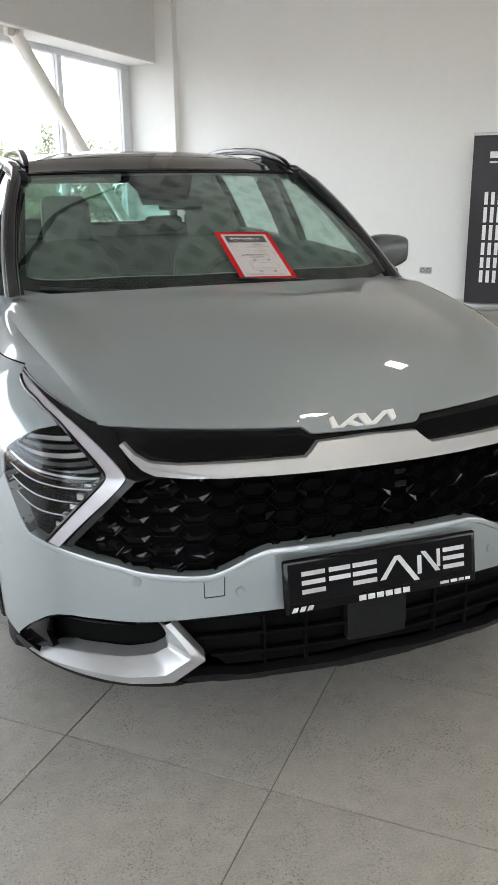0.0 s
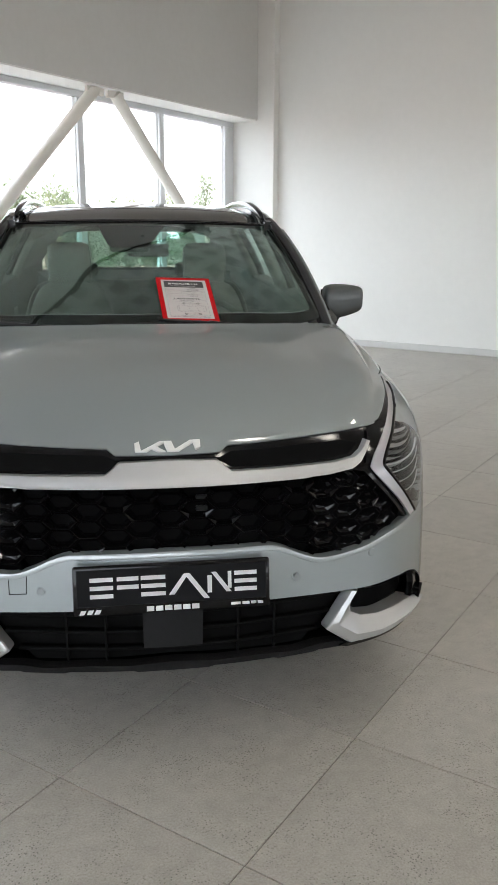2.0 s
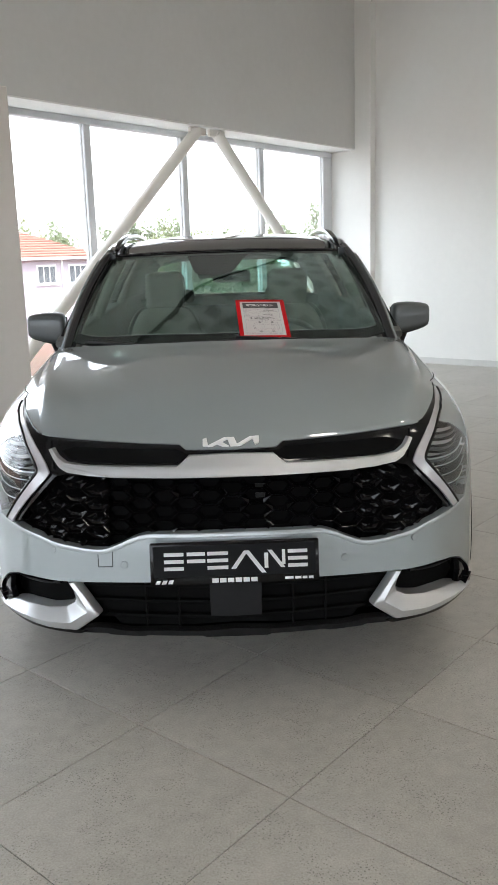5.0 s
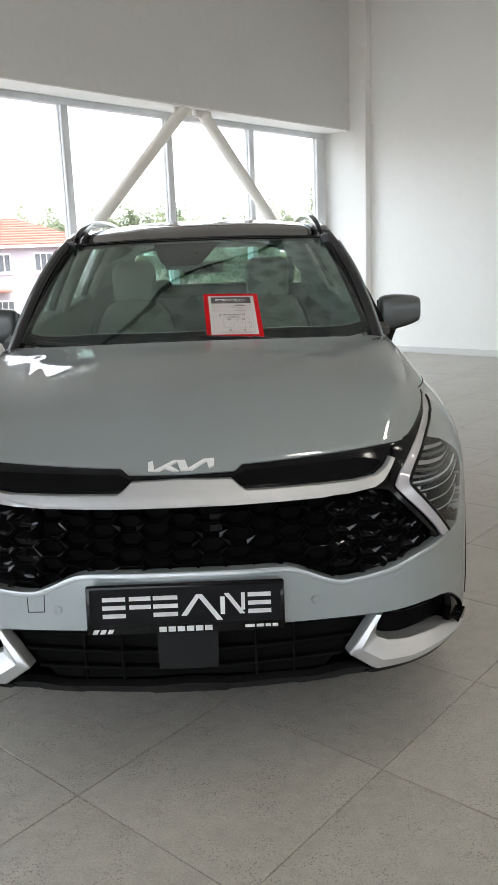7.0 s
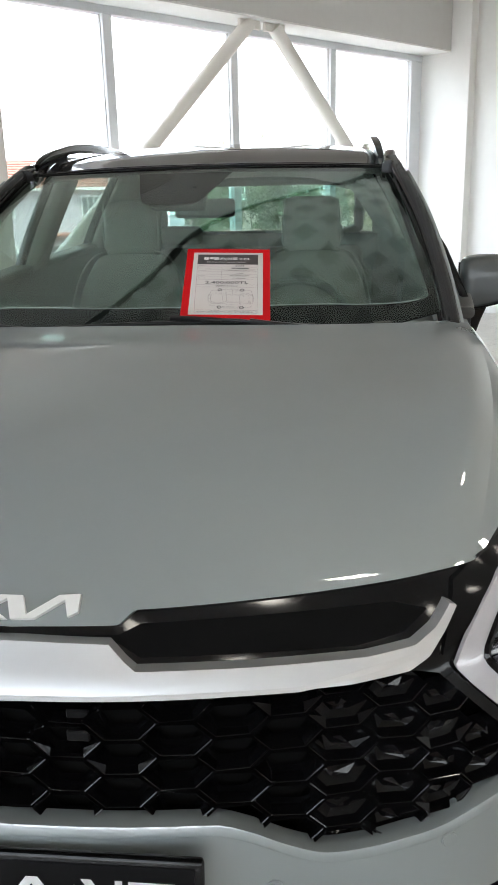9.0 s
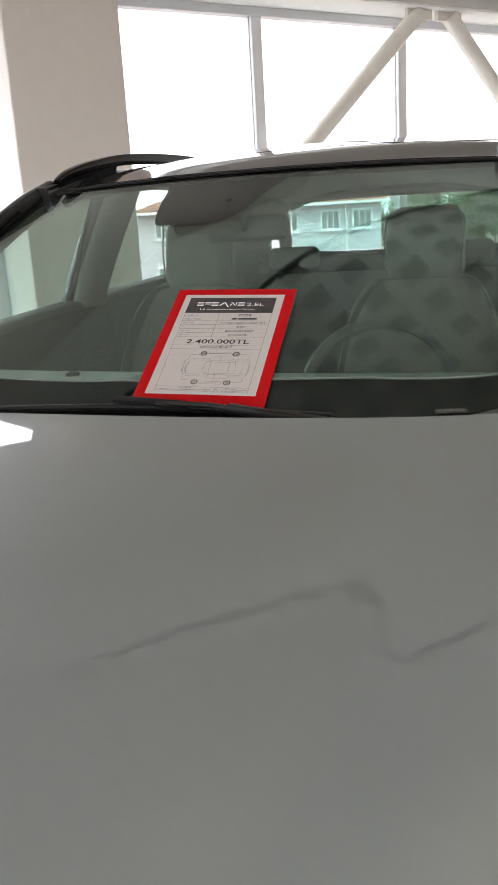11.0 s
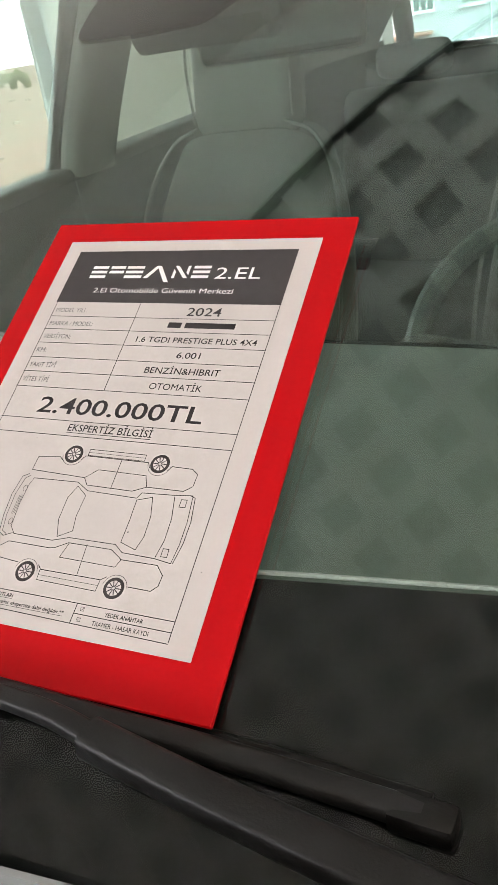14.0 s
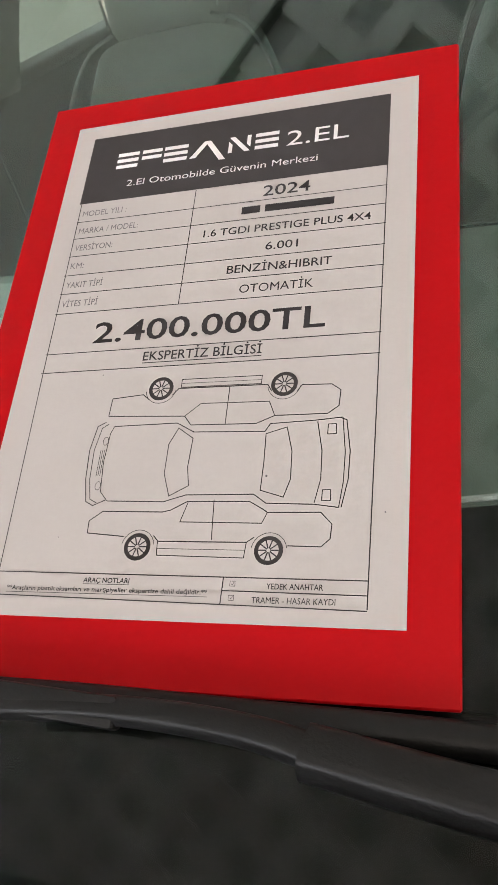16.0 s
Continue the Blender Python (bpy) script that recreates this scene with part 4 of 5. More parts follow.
top = part("roof", thicken(sheet(lambda u, v: roof(-1 + 2 * u, v), 40, 40), -.003), ROOFPAINT, car, "dark glossy roof")
part("headliner", sheet(lambda u, v: roof((-1 + 2 * u) * .97, .02 + .96 * v) + Vector((0, 0, -.035)), 20, 20), HEADLINER, car)
part("roof_front_seal", sweep([roof(-1 + 2 * i / 40, 0) + Vector((0, -.006, -.004)) for i in range(41)], circle(.0028, 8)), RUBBER, top)
part("roof_glass_line", sweep([roof(-.86 + 1.72 * i / 30, .125) + Vector((0, 0, .001)) for i in range(31)], circle(.003, 6)), RUBBER, top)
for g in (1, -1):
    path = smoothline([(g * .594, 2.09, 1.530), (g * .591, 2.17, 1.557), (g * .588, 2.32, 1.585), (g * .586, 2.55, 1.611), (g * .583, 3.0, 1.626), (g * .585, 3.5, 1.612), (g * .58, 3.75, 1.590), (g * .575, 3.92, 1.562)], 6)
    rail = part("roof_rail", sweep(path, lambda t: roundrect(.018 + .014 * math.sin(math.pi * t) ** .5, .012 + .022 * math.sin(math.pi * t) ** .6, .005)), GLOSSBLACK, car, "gloss black roof rail")
    part("rail_web", sheet(lambda u, v: path[int(2 + u * 14)].lerp(Vector((g * .598, path[int(2 + u * 14)].y, roof(g * .93, (path[int(2 + u * 14)].y - 2.03) / 2.3).z - .004)), v), 14, 2), PLASTIC, rail)
    # windscreen pillar, from the bonnet corner to the roof
    pil = smoothline([(g * .745, 1.27, 1.045), (g * .742, 1.34, 1.090), (g * .731, 1.52, 1.195), (g * .700, 1.75, 1.335), (g * .653, 1.98, 1.462), (g * .632, 2.12, 1.515)], 6)
    part("windscreen_pillar", sweep(pil, lambda t: roundrect(.044, .045, .015)), ROOFPAINT, car, "glossy dark pillar beside the windscreen")
    part("pillar_seal", sweep([p + Vector((-g * .030, -.003, .008)) for p in pil[:-7]], roundrect(.010, .009, .003)), GLOSSBLACK, car)
    part("pillar_edge", sweep([p + Vector((g * .024, .012, .006)) for p in pil[:-6]], roundrect(.012, .030, .005)), PAINT, car)
    part("pillar_trim", sweep([p + Vector((-g * .012, .035, -.02)) for p in pil], roundrect(.05, .03, .012)), PILLARTRIM, car)
    part("roof_side", sweep([(g * eave_x(y), y, eave_z(y) - .012) for y in [2.05 + 2.2 * i / 24 for i in range(25)]], roundrect(.05, .06, .018)), ROOFPAINT, car)

    def side(y, v):
        return Vector((g * (belt_x(y) + (eave_x(y) - belt_x(y)) * v ** 1.15), y, belt_z(y) + (eave_z(y) - belt_z(y)) * v))

    def lim(y):
        return y, 1.0
    # front, rear and quarter panes
    for name, poly in (("front_window", [(1.56, .02), (2.46, .02), (2.44, .93), (2.16, .92), (1.98, .70), (1.74, .34)]), ("rear_window", [(2.62, .02), (3.38, .02), (3.40, .90), (2.60, .93)]), ("quarter_window", [(3.50, .08), (3.92, .14), (3.86, .78), (3.50, .86)])):
        def flat(a, b, o):
            ea = max(a, 2.05)
            if a < 2.05:
                zt = np.interp(a, [1.36, 2.05], [1.09, 1.498])
                xt = np.interp(a, [1.36, 2.05], [.775, .622])
                full = np.interp(b, [0, 1], [0, 1])
                z = belt_z(a) + (eave_z(2.05) - belt_z(a)) * full
                x = belt_x(a) + (.622 - belt_x(a)) * full ** 1.15
                return Vector((g * (x + o), a, z))
            p = side(a, b)
            return Vector((p.x + g * o, p.y, p.z))
        w = part(name, patch(poly, flat, .08, 0, .05), SIDEGLASS, car, "side window glass")
        w.visible_shadow = False
        loop = [flat(a, b, .002) for a, b in poly + poly[:1]]
        part("window_trim", sweep(loop, roundrect(.02, .014, .004), caps=False), GLOSSBLACK, w)
    for y in (2.53, 3.45):
        part("door_pillar", sweep([side(y, t / 8) + Vector((-g * .012, 0, 0)) for t in range(9)], roundrect(.05, .15, .018), up=Vector((0, 1, 0))), GLOSSBLACK, car)
        part("pillar_inner", sweep([side(y + .01, t / 8) + Vector((-g * .05, 0, 0)) for t in range(9)], roundrect(.06, .17, .03), up=Vector((0, 1, 0))), PILLARTRIM, car)
    part("tail_pillar", sheet(lambda u, v: side(3.88 + .42 * u, v) + Vector((-g * .004, 0, 0)), 8, 8), PAINT, car)
    part("luggage_trim", sheet(lambda u, v: (g * (belt_x(3.43 + .87 * u) - .06), 3.43 + .87 * u, .5 + (belt_z(3.43 + .87 * u) + .04 - .5) * v), 8, 4), DARKTRIM, car)
    part("tail_pillar_trim", sheet(lambda u, v: side(3.44 + .80 * u, v) + Vector((-g * .05, 0, 0)), 8, 8), PILLARTRIM, car)

screen_z = table([(1.10, 1.052), (1.236, 1.132), (1.45, 1.246), (1.75, 1.395), (2.03, 1.512)])


def screen(u, v, o=0.0):
    """The windscreen: u from -1 to 1 across, v from its foot to the roof."""
    y = 1.10 + .93 * v
    z = screen_z(y) + u * u * (.06 * (1 - v) - .008 * v)
    return Vector((u * (.725 - .105 * v), y + u * u * (.25 - .165 * v) - o * .52, z + o * .85))


frit_v = table([(0, .165), (.38, .15), (.575, .13), (.73, .10), (.91, .075), (1.0, .074)])


def band(name, poly, off=-.004):
    return part(name, patch(poly, lambda a, b, o: screen(a, b, off + o), .05, 0, .03), FRIT, glass_front)


glass_front = part("windscreen", sheet(lambda u, v: screen(-1 + 2 * u, v), 48, 40), WINDSCREEN, car, "green-tinted windscreen")
glass_front.visible_shadow = False
part("inner_pane", sheet(lambda u, v: screen(-1 + 2 * u, v, -.006), 48, 40), INNERGLASS, glass_front).visible_shadow = False
band("glass_border", [(-.99, 0), (.99, 0), (.985, .10), (.95, .078)] + [(.91 - 1.82 * i / 40, frit_v(abs(.91 - 1.82 * i / 40))) for i in range(41)] + [(-.95, .078), (-.985, .10)])
for g in (1, -1):
    band("glass_side_border", [(g * .965, .078), (g * .99, .10), (g * .99, .99), (g * .965, .95)])
band("glass_top_border", [(-.99, .98), (.99, .98), (.99, .998), (-.99, .998)])
band("sensor_border", soft([(-.34, .957), (.17, .957), (.135, .91), (.09, .82), (.03, .73), (.0, .71), (-.22, .71), (-.25, .73), (-.29, .82), (-.32, .91)], 2))
part("sensor_box", box(-.09, .09, -.04, .06, -.018, .018, .012, 2), PLASTIC, car).matrix_local = Matrix.Translation((-.065, 1.905, 1.402)) @ pose(0, 0, 0, 28, 0, 0)
mir = part("inside_mirror", box(-.098, .098, -.012, .012, -.030, .030, .011, 3), GLOSSBLACK, car)
mir.matrix_local = Matrix.Translation((.02, 1.91, 1.378)) @ pose(0, 0, 0, -8, 0, 6)
part("mirror_face", box(-.090, .090, .0125, .0135, -.024, .024, .0004, 1), CHROME, mir)
part("mirror_stem", sweep([(-.02, -.01, .02), (-.03, -.045, .06)], circle(.009, 8)), GLOSSBLACK, mir)
lab = part("inspection_label", box(-.024, .024, -.001, .001, -.0045, .0045), DARKTRIM, glass_front, "small windscreen number strip", m=Matrix.Translation((.556, 1.2615, 1.0960)) @ pose(0, 0, 0, -59, 0, 14))
for k in range(5):
    part("number_bar", box(-.021 + .0086 * k, -.0145 + .0086 * k, -.0016, -.0012, -.0018, .0018), DASH, lab, smooth=0)
part("screen_dot_line", sweep([screen(-.93 + 1.86 * i / 50, frit_v(abs(-.93 + 1.86 * i / 50)) + .003, -.003) for i in range(51)], circle(.0013, 6)), VENTGREY, glass_front)
# rear glass
back = part("rear_screen", sheet(lambda u, v: Vector(((-1 + 2 * u) * (.56 - .05 * v), 4.40 - .17 * v - .10 * (-1 + 2 * u) ** 2, 1.22 + .25 * v)), 16, 8), REARGLASS, car, "rear window glass")
back.visible_shadow = False
part("tailgate_frame", sweep([(.60 * math.cos(t) if abs(math.cos(t)) < .6 else .60 * math.copysign(1, math.cos(t)) * min(1, abs(math.cos(t)) * 1.3), 4.37 - .16 * ((1 + math.sin(t)) / 2), 1.345 + .16 * max(-1, min(1, math.sin(t) * 1.3))) for t in [2 * math.pi * i / 32 for i in range(33)]], roundrect(.06, .08, .02), caps=False, up=Vector((0, 1, 0))), DARKTRIM, car)
part("rear_spoiler", box(-.58, .58, 4.16, 4.46, 1.50, 1.545, .015, 2), ROOFPAINT, car)
part("parcel_shelf", box(-.6, .6, 3.7, 4.3, 1.08, 1.11, .01), DARKTRIM, car)

# cowl under the wipers
part("cowl", sheet(lambda u, v: Vector((.74 * (-1 + 2 * u), 1.07 + .25 * (.74 * (-1 + 2 * u)) ** 2 + .28 * (.74 * (-1 + 2 * u)) ** 4 + .11 * v, 1.075 - .035 * v + .02 * (-1 + 2 * u) ** 2)), 30, 6), PLASTIC, car)


def wiper(points, blade, name="wiper"):
    arm = part(name, sweep(smoothline(points, 6), lambda t: roundrect(.017 - .008 * t, .009, .003)), WIPERMETAL, car, "black windscreen wiper arm and blade")
    part("blade_spine", sweep(smoothline(blade, 6), roundrect(.013, .010, .004)), WIPERMETAL, arm)
    part("blade_rubber", sweep([p + Vector((0, .009, -.008)) for p in smoothline(blade, 6)], roundrect(.012, .012, .003)), RUBBER, arm)
    end = Vector(blade[-1])
    part("blade_cap", box(-.014, .014, -.008, .007, -.007, .005, .003, 2), RUBBER, arm).matrix_local = Matrix.Translation(end)
    return arm


w1 = wiper([(.49, 1.176, 1.076), (.44, 1.168, 1.087), (.35, 1.170, 1.098), (.287, 1.173, 1.104), (.240, 1.176, 1.110), (.20, 1.180, 1.115), (.15, 1.179, 1.1175), (.10, 1.173, 1.1185)],
           [(-.30, 1.175, 1.098), (-.12, 1.172, 1.108), (.09, 1.184, 1.111), (.21, 1.191, 1.107), (.285, 1.196, 1.103), (.372, 1.199, 1.099)])
part("arm_clip", box(-.065, .065, -.006, .006, -.005, .005, .002, 2), WIPERMETAL, w1, m=Matrix.Translation((.088, 1.1765, 1.1205)) @ pose(0, 0, 0, 32, 4, 2))
part("arm_sleeve", sweep(smoothline([(.50, 1.178, 1.074), (.44, 1.168, 1.089), (.35, 1.169, 1.100), (.287, 1.172, 1.106), (.225, 1.176, 1.1135)], 6), lambda t: roundrect(.022 - .005 * t, .015, .004)), WIPERMETAL, w1)
w2 = wiper([(-.06, 1.125, 1.062), (-.2, 1.135, 1.078), (-.34, 1.16, 1.088)], [(-.66, 1.31, 1.112), (-.5, 1.235, 1.105), (-.34, 1.175, 1.098), (-.12, 1.135, 1.085)])
for x in (-.42, .02):
    part("washer_jet", box(-.012, .012, -.008, .008, -.005, .006, .003, 2), PLASTIC, car).matrix_local = Matrix.Translation((x, 1.10 + .3 * x * x, 1.105))


# interior
def seat(x, y, back=True):
    st = part("seat", box(-.25, .25, -.26, .26, -.07, .07, .05, 3), LEATHER, car, "grey leather seat", m=Matrix.Translation((x, y - .30, .62)))
    rest = part("seat_back", sheet(lambda u, v: ((.245 - .075 * v ** 3) * math.copysign(abs(math.cos(2 * math.pi * u)) ** .6, math.cos(2 * math.pi * u)), (.075 - .02 * v) * math.copysign(abs(math.sin(2 * math.pi * u)) ** .7, math.sin(2 * math.pi * u)) + .20 * v, .02 + .56 * v - .05 * abs(math.cos(2 * math.pi * u)) ** 3 * v ** 4), 32, 14, True), LEATHER, st)
    bmt = sheet(lambda u, v: ((.170 * (1 - v)) * math.copysign(abs(math.cos(2 * math.pi * u)) ** .6, math.cos(2 * math.pi * u)), .055 * (1 - v) * math.copysign(abs(math.sin(2 * math.pi * u)) ** .7, math.sin(2 * math.pi * u)) + .20, .58 - .05 * abs(math.cos(2 * math.pi * u)) ** 3 * (1 - v) + .012 * v), 32, 4, True)
    part("seat_top", bmt, LEATHER, st)
    head = part("headrest", box(-.118, .118, -.055, .055, -.118, .118, .05, 4), LEATHER, st)
    head.matrix_local = Matrix.Translation((0, .212, .672)) @ pose(0, 0, 0, -10, 0, 0)
    for k in (-.05, .05):
        part("headrest_post", sweep([(k, .21, .52), (k, .215, .62)], circle(.007, 8), up=Vector((0, 1, 0))), DARKTRIM, st)
    for g in (1, -1):
        part("piping", sweep(smoothline([(g * .238, -.055, .12), (g * .240, .02, .30), (g * .215, .10, .47), (g * .165, .145, .562), (g * .10, .152, .592)], 5), circle(.004, 6)), PIPING, st)
        part("headrest_piping", sweep(smoothline([(g * .112, .165, .60), (g * .115, .168, .70), (g * .106, .172, .78)], 4), circle(.003, 6)), PIPING, st)
    return st


for x in (-.385, .352):
    seat(x, 2.68)
part("rear_bench", box(-.6, .6, 3.0, 3.5, .52, .66, .05, 3), DARKTRIM, car)
part("rear_backrest", box(-.6, .6, -.06, .06, 0, .56, .05, 3), DARKTRIM, car).matrix_local = Matrix.Translation((0, 3.5, .62)) @ pose(0, 0, 0, -18, 0, 0)
for x in (-.38, .38):
    part("rear_headrest", box(-.12, .12, -.045, .045, -.05, .05, .035, 3), DARKTRIM, car).matrix_local = Matrix.Translation((x, 3.70, 1.22))
dash_top = table([(1.16, 1.02), (1.35, 1.055), (1.6, 1.065), (1.8, 1.05), (1.86, 1.0), (1.88, .9), (1.84, .7)])
dash = part("dashboard", sheet(lambda u, v: Vector(((-1 + 2 * u) * (.70 + .04 * min(1, v * 2)), 0, 0)) + Vector((0, *( (1.16 + .64 * v / .7 + .16 * (-1 + 2 * u) ** 2 * (1 - v), dash_top(1.16 + .64 * v / .7)) if v < .7 else (1.80 + .08 * math.sin(math.pi * (v - .7) / .3), 1.05 - .45 * (v - .7) / .3)))), 30, 30), DASH, car, "dark grained dashboard")
part("dash_speaker", sheet(lambda u, v: (-.64 + .46 * u, 1.57 + .17 * v + .04 * (1 - u), dash_top(1.57 + .17 * v + .04 * (1 - u)) + .005), 12, 6), VENTGREY, dash, "pale perforated speaker cover")
part("sun_sensor", lathe([(0, .018), (.006, .016), (.010, .006), (.0105, .0002)], 16, "z"), GLOSSBLACK, dash).matrix_local = Matrix.Translation((-.345, 1.66, 1.068))
part("display", box(-.43, .43, -.012, .012, -.065, .065, .01, 2), GLOSSBLACK, dash).matrix_local = Matrix.Translation((.10, 1.85, .965)) @ pose(0, 0, 0, -12, 0, 0)
wheel_m = Matrix.Translation((.315, 1.98, .972)) @ pose(0, 0, 0, 62, 0, 0)
sw = part("steering_wheel", sweep([(.185 * math.cos(t), .178 * math.sin(t), 0) for t in [2 * math.pi * i / 48 for i in range(49)]], circle(.016, 10), caps=False), DARKTRIM, car, "dark leather steering wheel", m=wheel_m)
part("hub", box(-.075, .075, -.06, .06, -.03, .015, .02, 3), DARKTRIM, sw)
for a, b in (((-.07, 0), (-.18, .01)), ((.07, 0), (.18, .01)), ((0, -.05), (0, -.17))):
    part("spoke", sweep([(a[0], a[1], -.01), (b[0], b[1], 0)], roundrect(.02, .035, .006)), DARKTRIM, sw)
part("steering_column", sweep([(.315, 1.99, .99), (.315, 1.78, .90)], circle(.05, 14)), DARKTRIM, car)
part("centre_console", box(-.13, .13, 1.75, 2.9, .3, .72, .03, 2), DARKTRIM, car)
part("rear_bulkhead", box(-.7, .7, 4.28, 4.32, .3, 1.2), DARKTRIM, car)


# door mirrors
def door_mirror(g):
    base = Vector((g * .908, 1.70, 1.158))

    def shell(u, v):
        t, p = 2 * math.pi * u, math.pi * v
        c, s = math.cos(t), math.sin(t)
        k = math.sin(p) ** .20
        x = -.095 * math.cos(p)
        y = .075 * k * math.copysign(abs(c) ** .55, c) * (1.0 if c < 0 else .25)
        z = .073 * k * math.copysign(abs(s) ** .42, s) * (1 - .22 * x / .115) + .010 * x / .115
        return base + Vector((g * x, y + .05 * (x / .115) * .4, z))
    m = part("door_mirror", sheet(shell, 32, 20, True), MIRRORPAINT, car, "dark grey glossy door mirror")
    part("mirror_lower", sheet(lambda u, v: shell(.62 + .26 * u, .06 + .88 * v) + Vector((0, -.002, -.003)), 12, 20), PLASTIC, m)
    part("mirror_glass", box(-.095, .095, -.002, .002, -.05, .05, .0015, 1), CHROME, m).matrix_local = Matrix.Translation(base + Vector((0, .020, 0)))
    part("mirror_foot", sweep(smoothline([(g * .822, 1.66, .975), (g * .838, 1.675, 1.04), (g * .852, 1.685, 1.085), (g * .864, 1.69, 1.12)], 4), lambda t: roundrect(.044 + .040 * t, .07, .014)), GLOSSBLACK, m)


door_mirror(1)
door_mirror(-1)


def wheel(x, y):
    g = 1 if x > 0 else -1
    w = part("wheel", lathe([(-.09, .21), (-.10, .24), (.06, .24), (.08, .22), (.02, .06), (.03, .0005)], 40), GLOSSBLACK, car, m=Matrix.Translation((x, y, WHEEL_Z)) @ pose(0, 0, 0, 0, 0, 0 if g > 0 else 180))
    part("tyre", lathe([(-.10, .24), (-.115, .27), (-.118, .31), (-.105, .338), (-.08, .349), (-.03, .352), (.03, .352), (.08, .349), (.105, .338), (.118, .31), (.115, .27), (.10, .24)], 48), TYRE, w)
    rim = part("rim", lathe([(.10, .245), (.108, .24), (.102, .228), (.06, .222)], 40), ALLOY, w)
    for k in range(5):
        for d in (-.14, .14):
            a = 2 * math.pi * k / 5 + d
            part("spoke", sweep([(.085, .05 * math.cos(a), .05 * math.sin(a)), (.10, .14 * math.cos(a), .14 * math.sin(a)), (.098, .23 * math.cos(a + .1 * d), .23 * math.sin(a + .1 * d))], roundrect(.028, .02, .006), up=Vector((1, 0, 0))), ALLOY, rim)
    part("hub_cap", lathe([(.08, .05), (.10, .05), (.105, .03), (.106, .0005)], 20), GLOSSBLACK, rim)


for x in (-.768, .768):
    for y in WHEEL_Y:
        wheel(x, y)

# the whole car stands a little askew
TURN = pose(0, 0, 0, 0, 0, .25)
car.matrix_world = TURN
for ob in (w1, w2):
    ob.matrix_basis = TURN.inverted()
lab.matrix_basis = TURN.inverted() @ lab.matrix_basis

# number plate holder with a dealer card
tilt = math.degrees(math.atan2(.022, .137))
plate = part("number_plate", box(-.267, .267, -.006, .010, -.066, .070, .006, 2), GLOSSBLACK, car, "black dealer number plate with white lettering shapes", m=Matrix.Translation((0, -.010, .518)) @ pose(0, 0, 0, -tilt, 0, 0))
part("plate_face", box(-.256, .256, -.0075, -.0055, -.040, .060, .001, 1), PLATE, plate)


def strip(name, poly, parent, material, y=-.0082, m=None):
    bm = bmesh.new()
    bm.faces.new([bm.verts.new((a, y, b)) for a, b in poly])
    bmesh.ops.solidify(bm, geom=bm.faces[:], thickness=.0008)
    return part(name, bm, material, parent, smooth=0)


def bar(x0, x1, z0, z1, parent, material=WHITEPRINT, name="lettering_bar"):
    strip(name, [(x0, z0), (x1, z0), (x1, z1), (x0, z1)], parent, material)


for x0, x1, rows in ((-.222, -.160, (0, 1, 2)), (-.150, -.092, (1, 2)), (-.086, -.020, (0, 1, 2)), (.168, .230, (0, 1, 2))):
    for r in rows:
        bar(x0, x1, -.018 + .0225 * r, -.018 + .0225 * r + .0115, plate)
strip("lettering_bar", [(-.012, -.018), (.004, -.018), (.044, .039), (.030, .039)], plate, WHITEPRINT)
strip("lettering_bar", [(.030, .039), (.046, .039), (.100, -.033), (.084, -.033)], plate, WHITEPRINT)
strip("lettering_bar", [(.104, .039), (.118, .039), (.160, -.018), (.146, -.018)], plate, WHITEPRINT)
strip("lettering_bar", [(.094, -.018), (.106, -.018), (.106, .030), (.094, .030)], plate, WHITEPRINT)
strip("lettering_bar", [(.150, -.008), (.160, -.008), (.160, .039), (.150, .039)], plate, WHITEPRINT)
for k in range(6):
    bar(-.072 + .0245 * k, -.052 + .0245 * k, -.060, -.046, plate)
for k in range(3):
    strip("lettering_bar", [(-.252 + .02 * k, -.060), (-.238 + .02 * k, -.060), (-.232 + .02 * k, -.048), (-.246 + .02 * k, -.048)], plate, WHITEPRINT)
for x0, x1 in ((.158, .184), (.189, .209), (.213, .228), (.232, .247)):
    bar(x0, x1, -.056, -.048, plate)

# ---- the price board on the windscreen ----
BOARD = Matrix(((.9959, -.0584, .0686, .0263), (.0847, .8667, -.4916, 1.4649), (-.0308, .4954, .8681, 1.2758), (0, 0, 0, 1)))
board = thing("price_board", "red card with a white printed price sheet under the wiper", "price sign", BOARD)
BW, BH = .2288, .3244
part("backing", box(0, BW, -BH, 0, -.003, 0, .0008, 1), RED, board, "red card backing", smooth=0)
part("backing_core", box(.0006, BW - .0006, -BH + .0006, -.0006, -.0034, -.003), VENTGREY, board, smooth=0)
paper = part("sheet", box(.0194, .2095, -.2974, -.0192, .0002, .0006), PAPER, board, "white printed paper sheet", smooth=0)


def flat(poly, material, z=.0009, name="print"):
    """A printed shape: millimetres right and down from the board's upper corner."""
    bm = bmesh.new()
    bm.faces.new([bm.verts.new((a / 1000, -b / 1000, z)) for a, b in poly])
    return part(name, bm, material, paper, smooth=0)


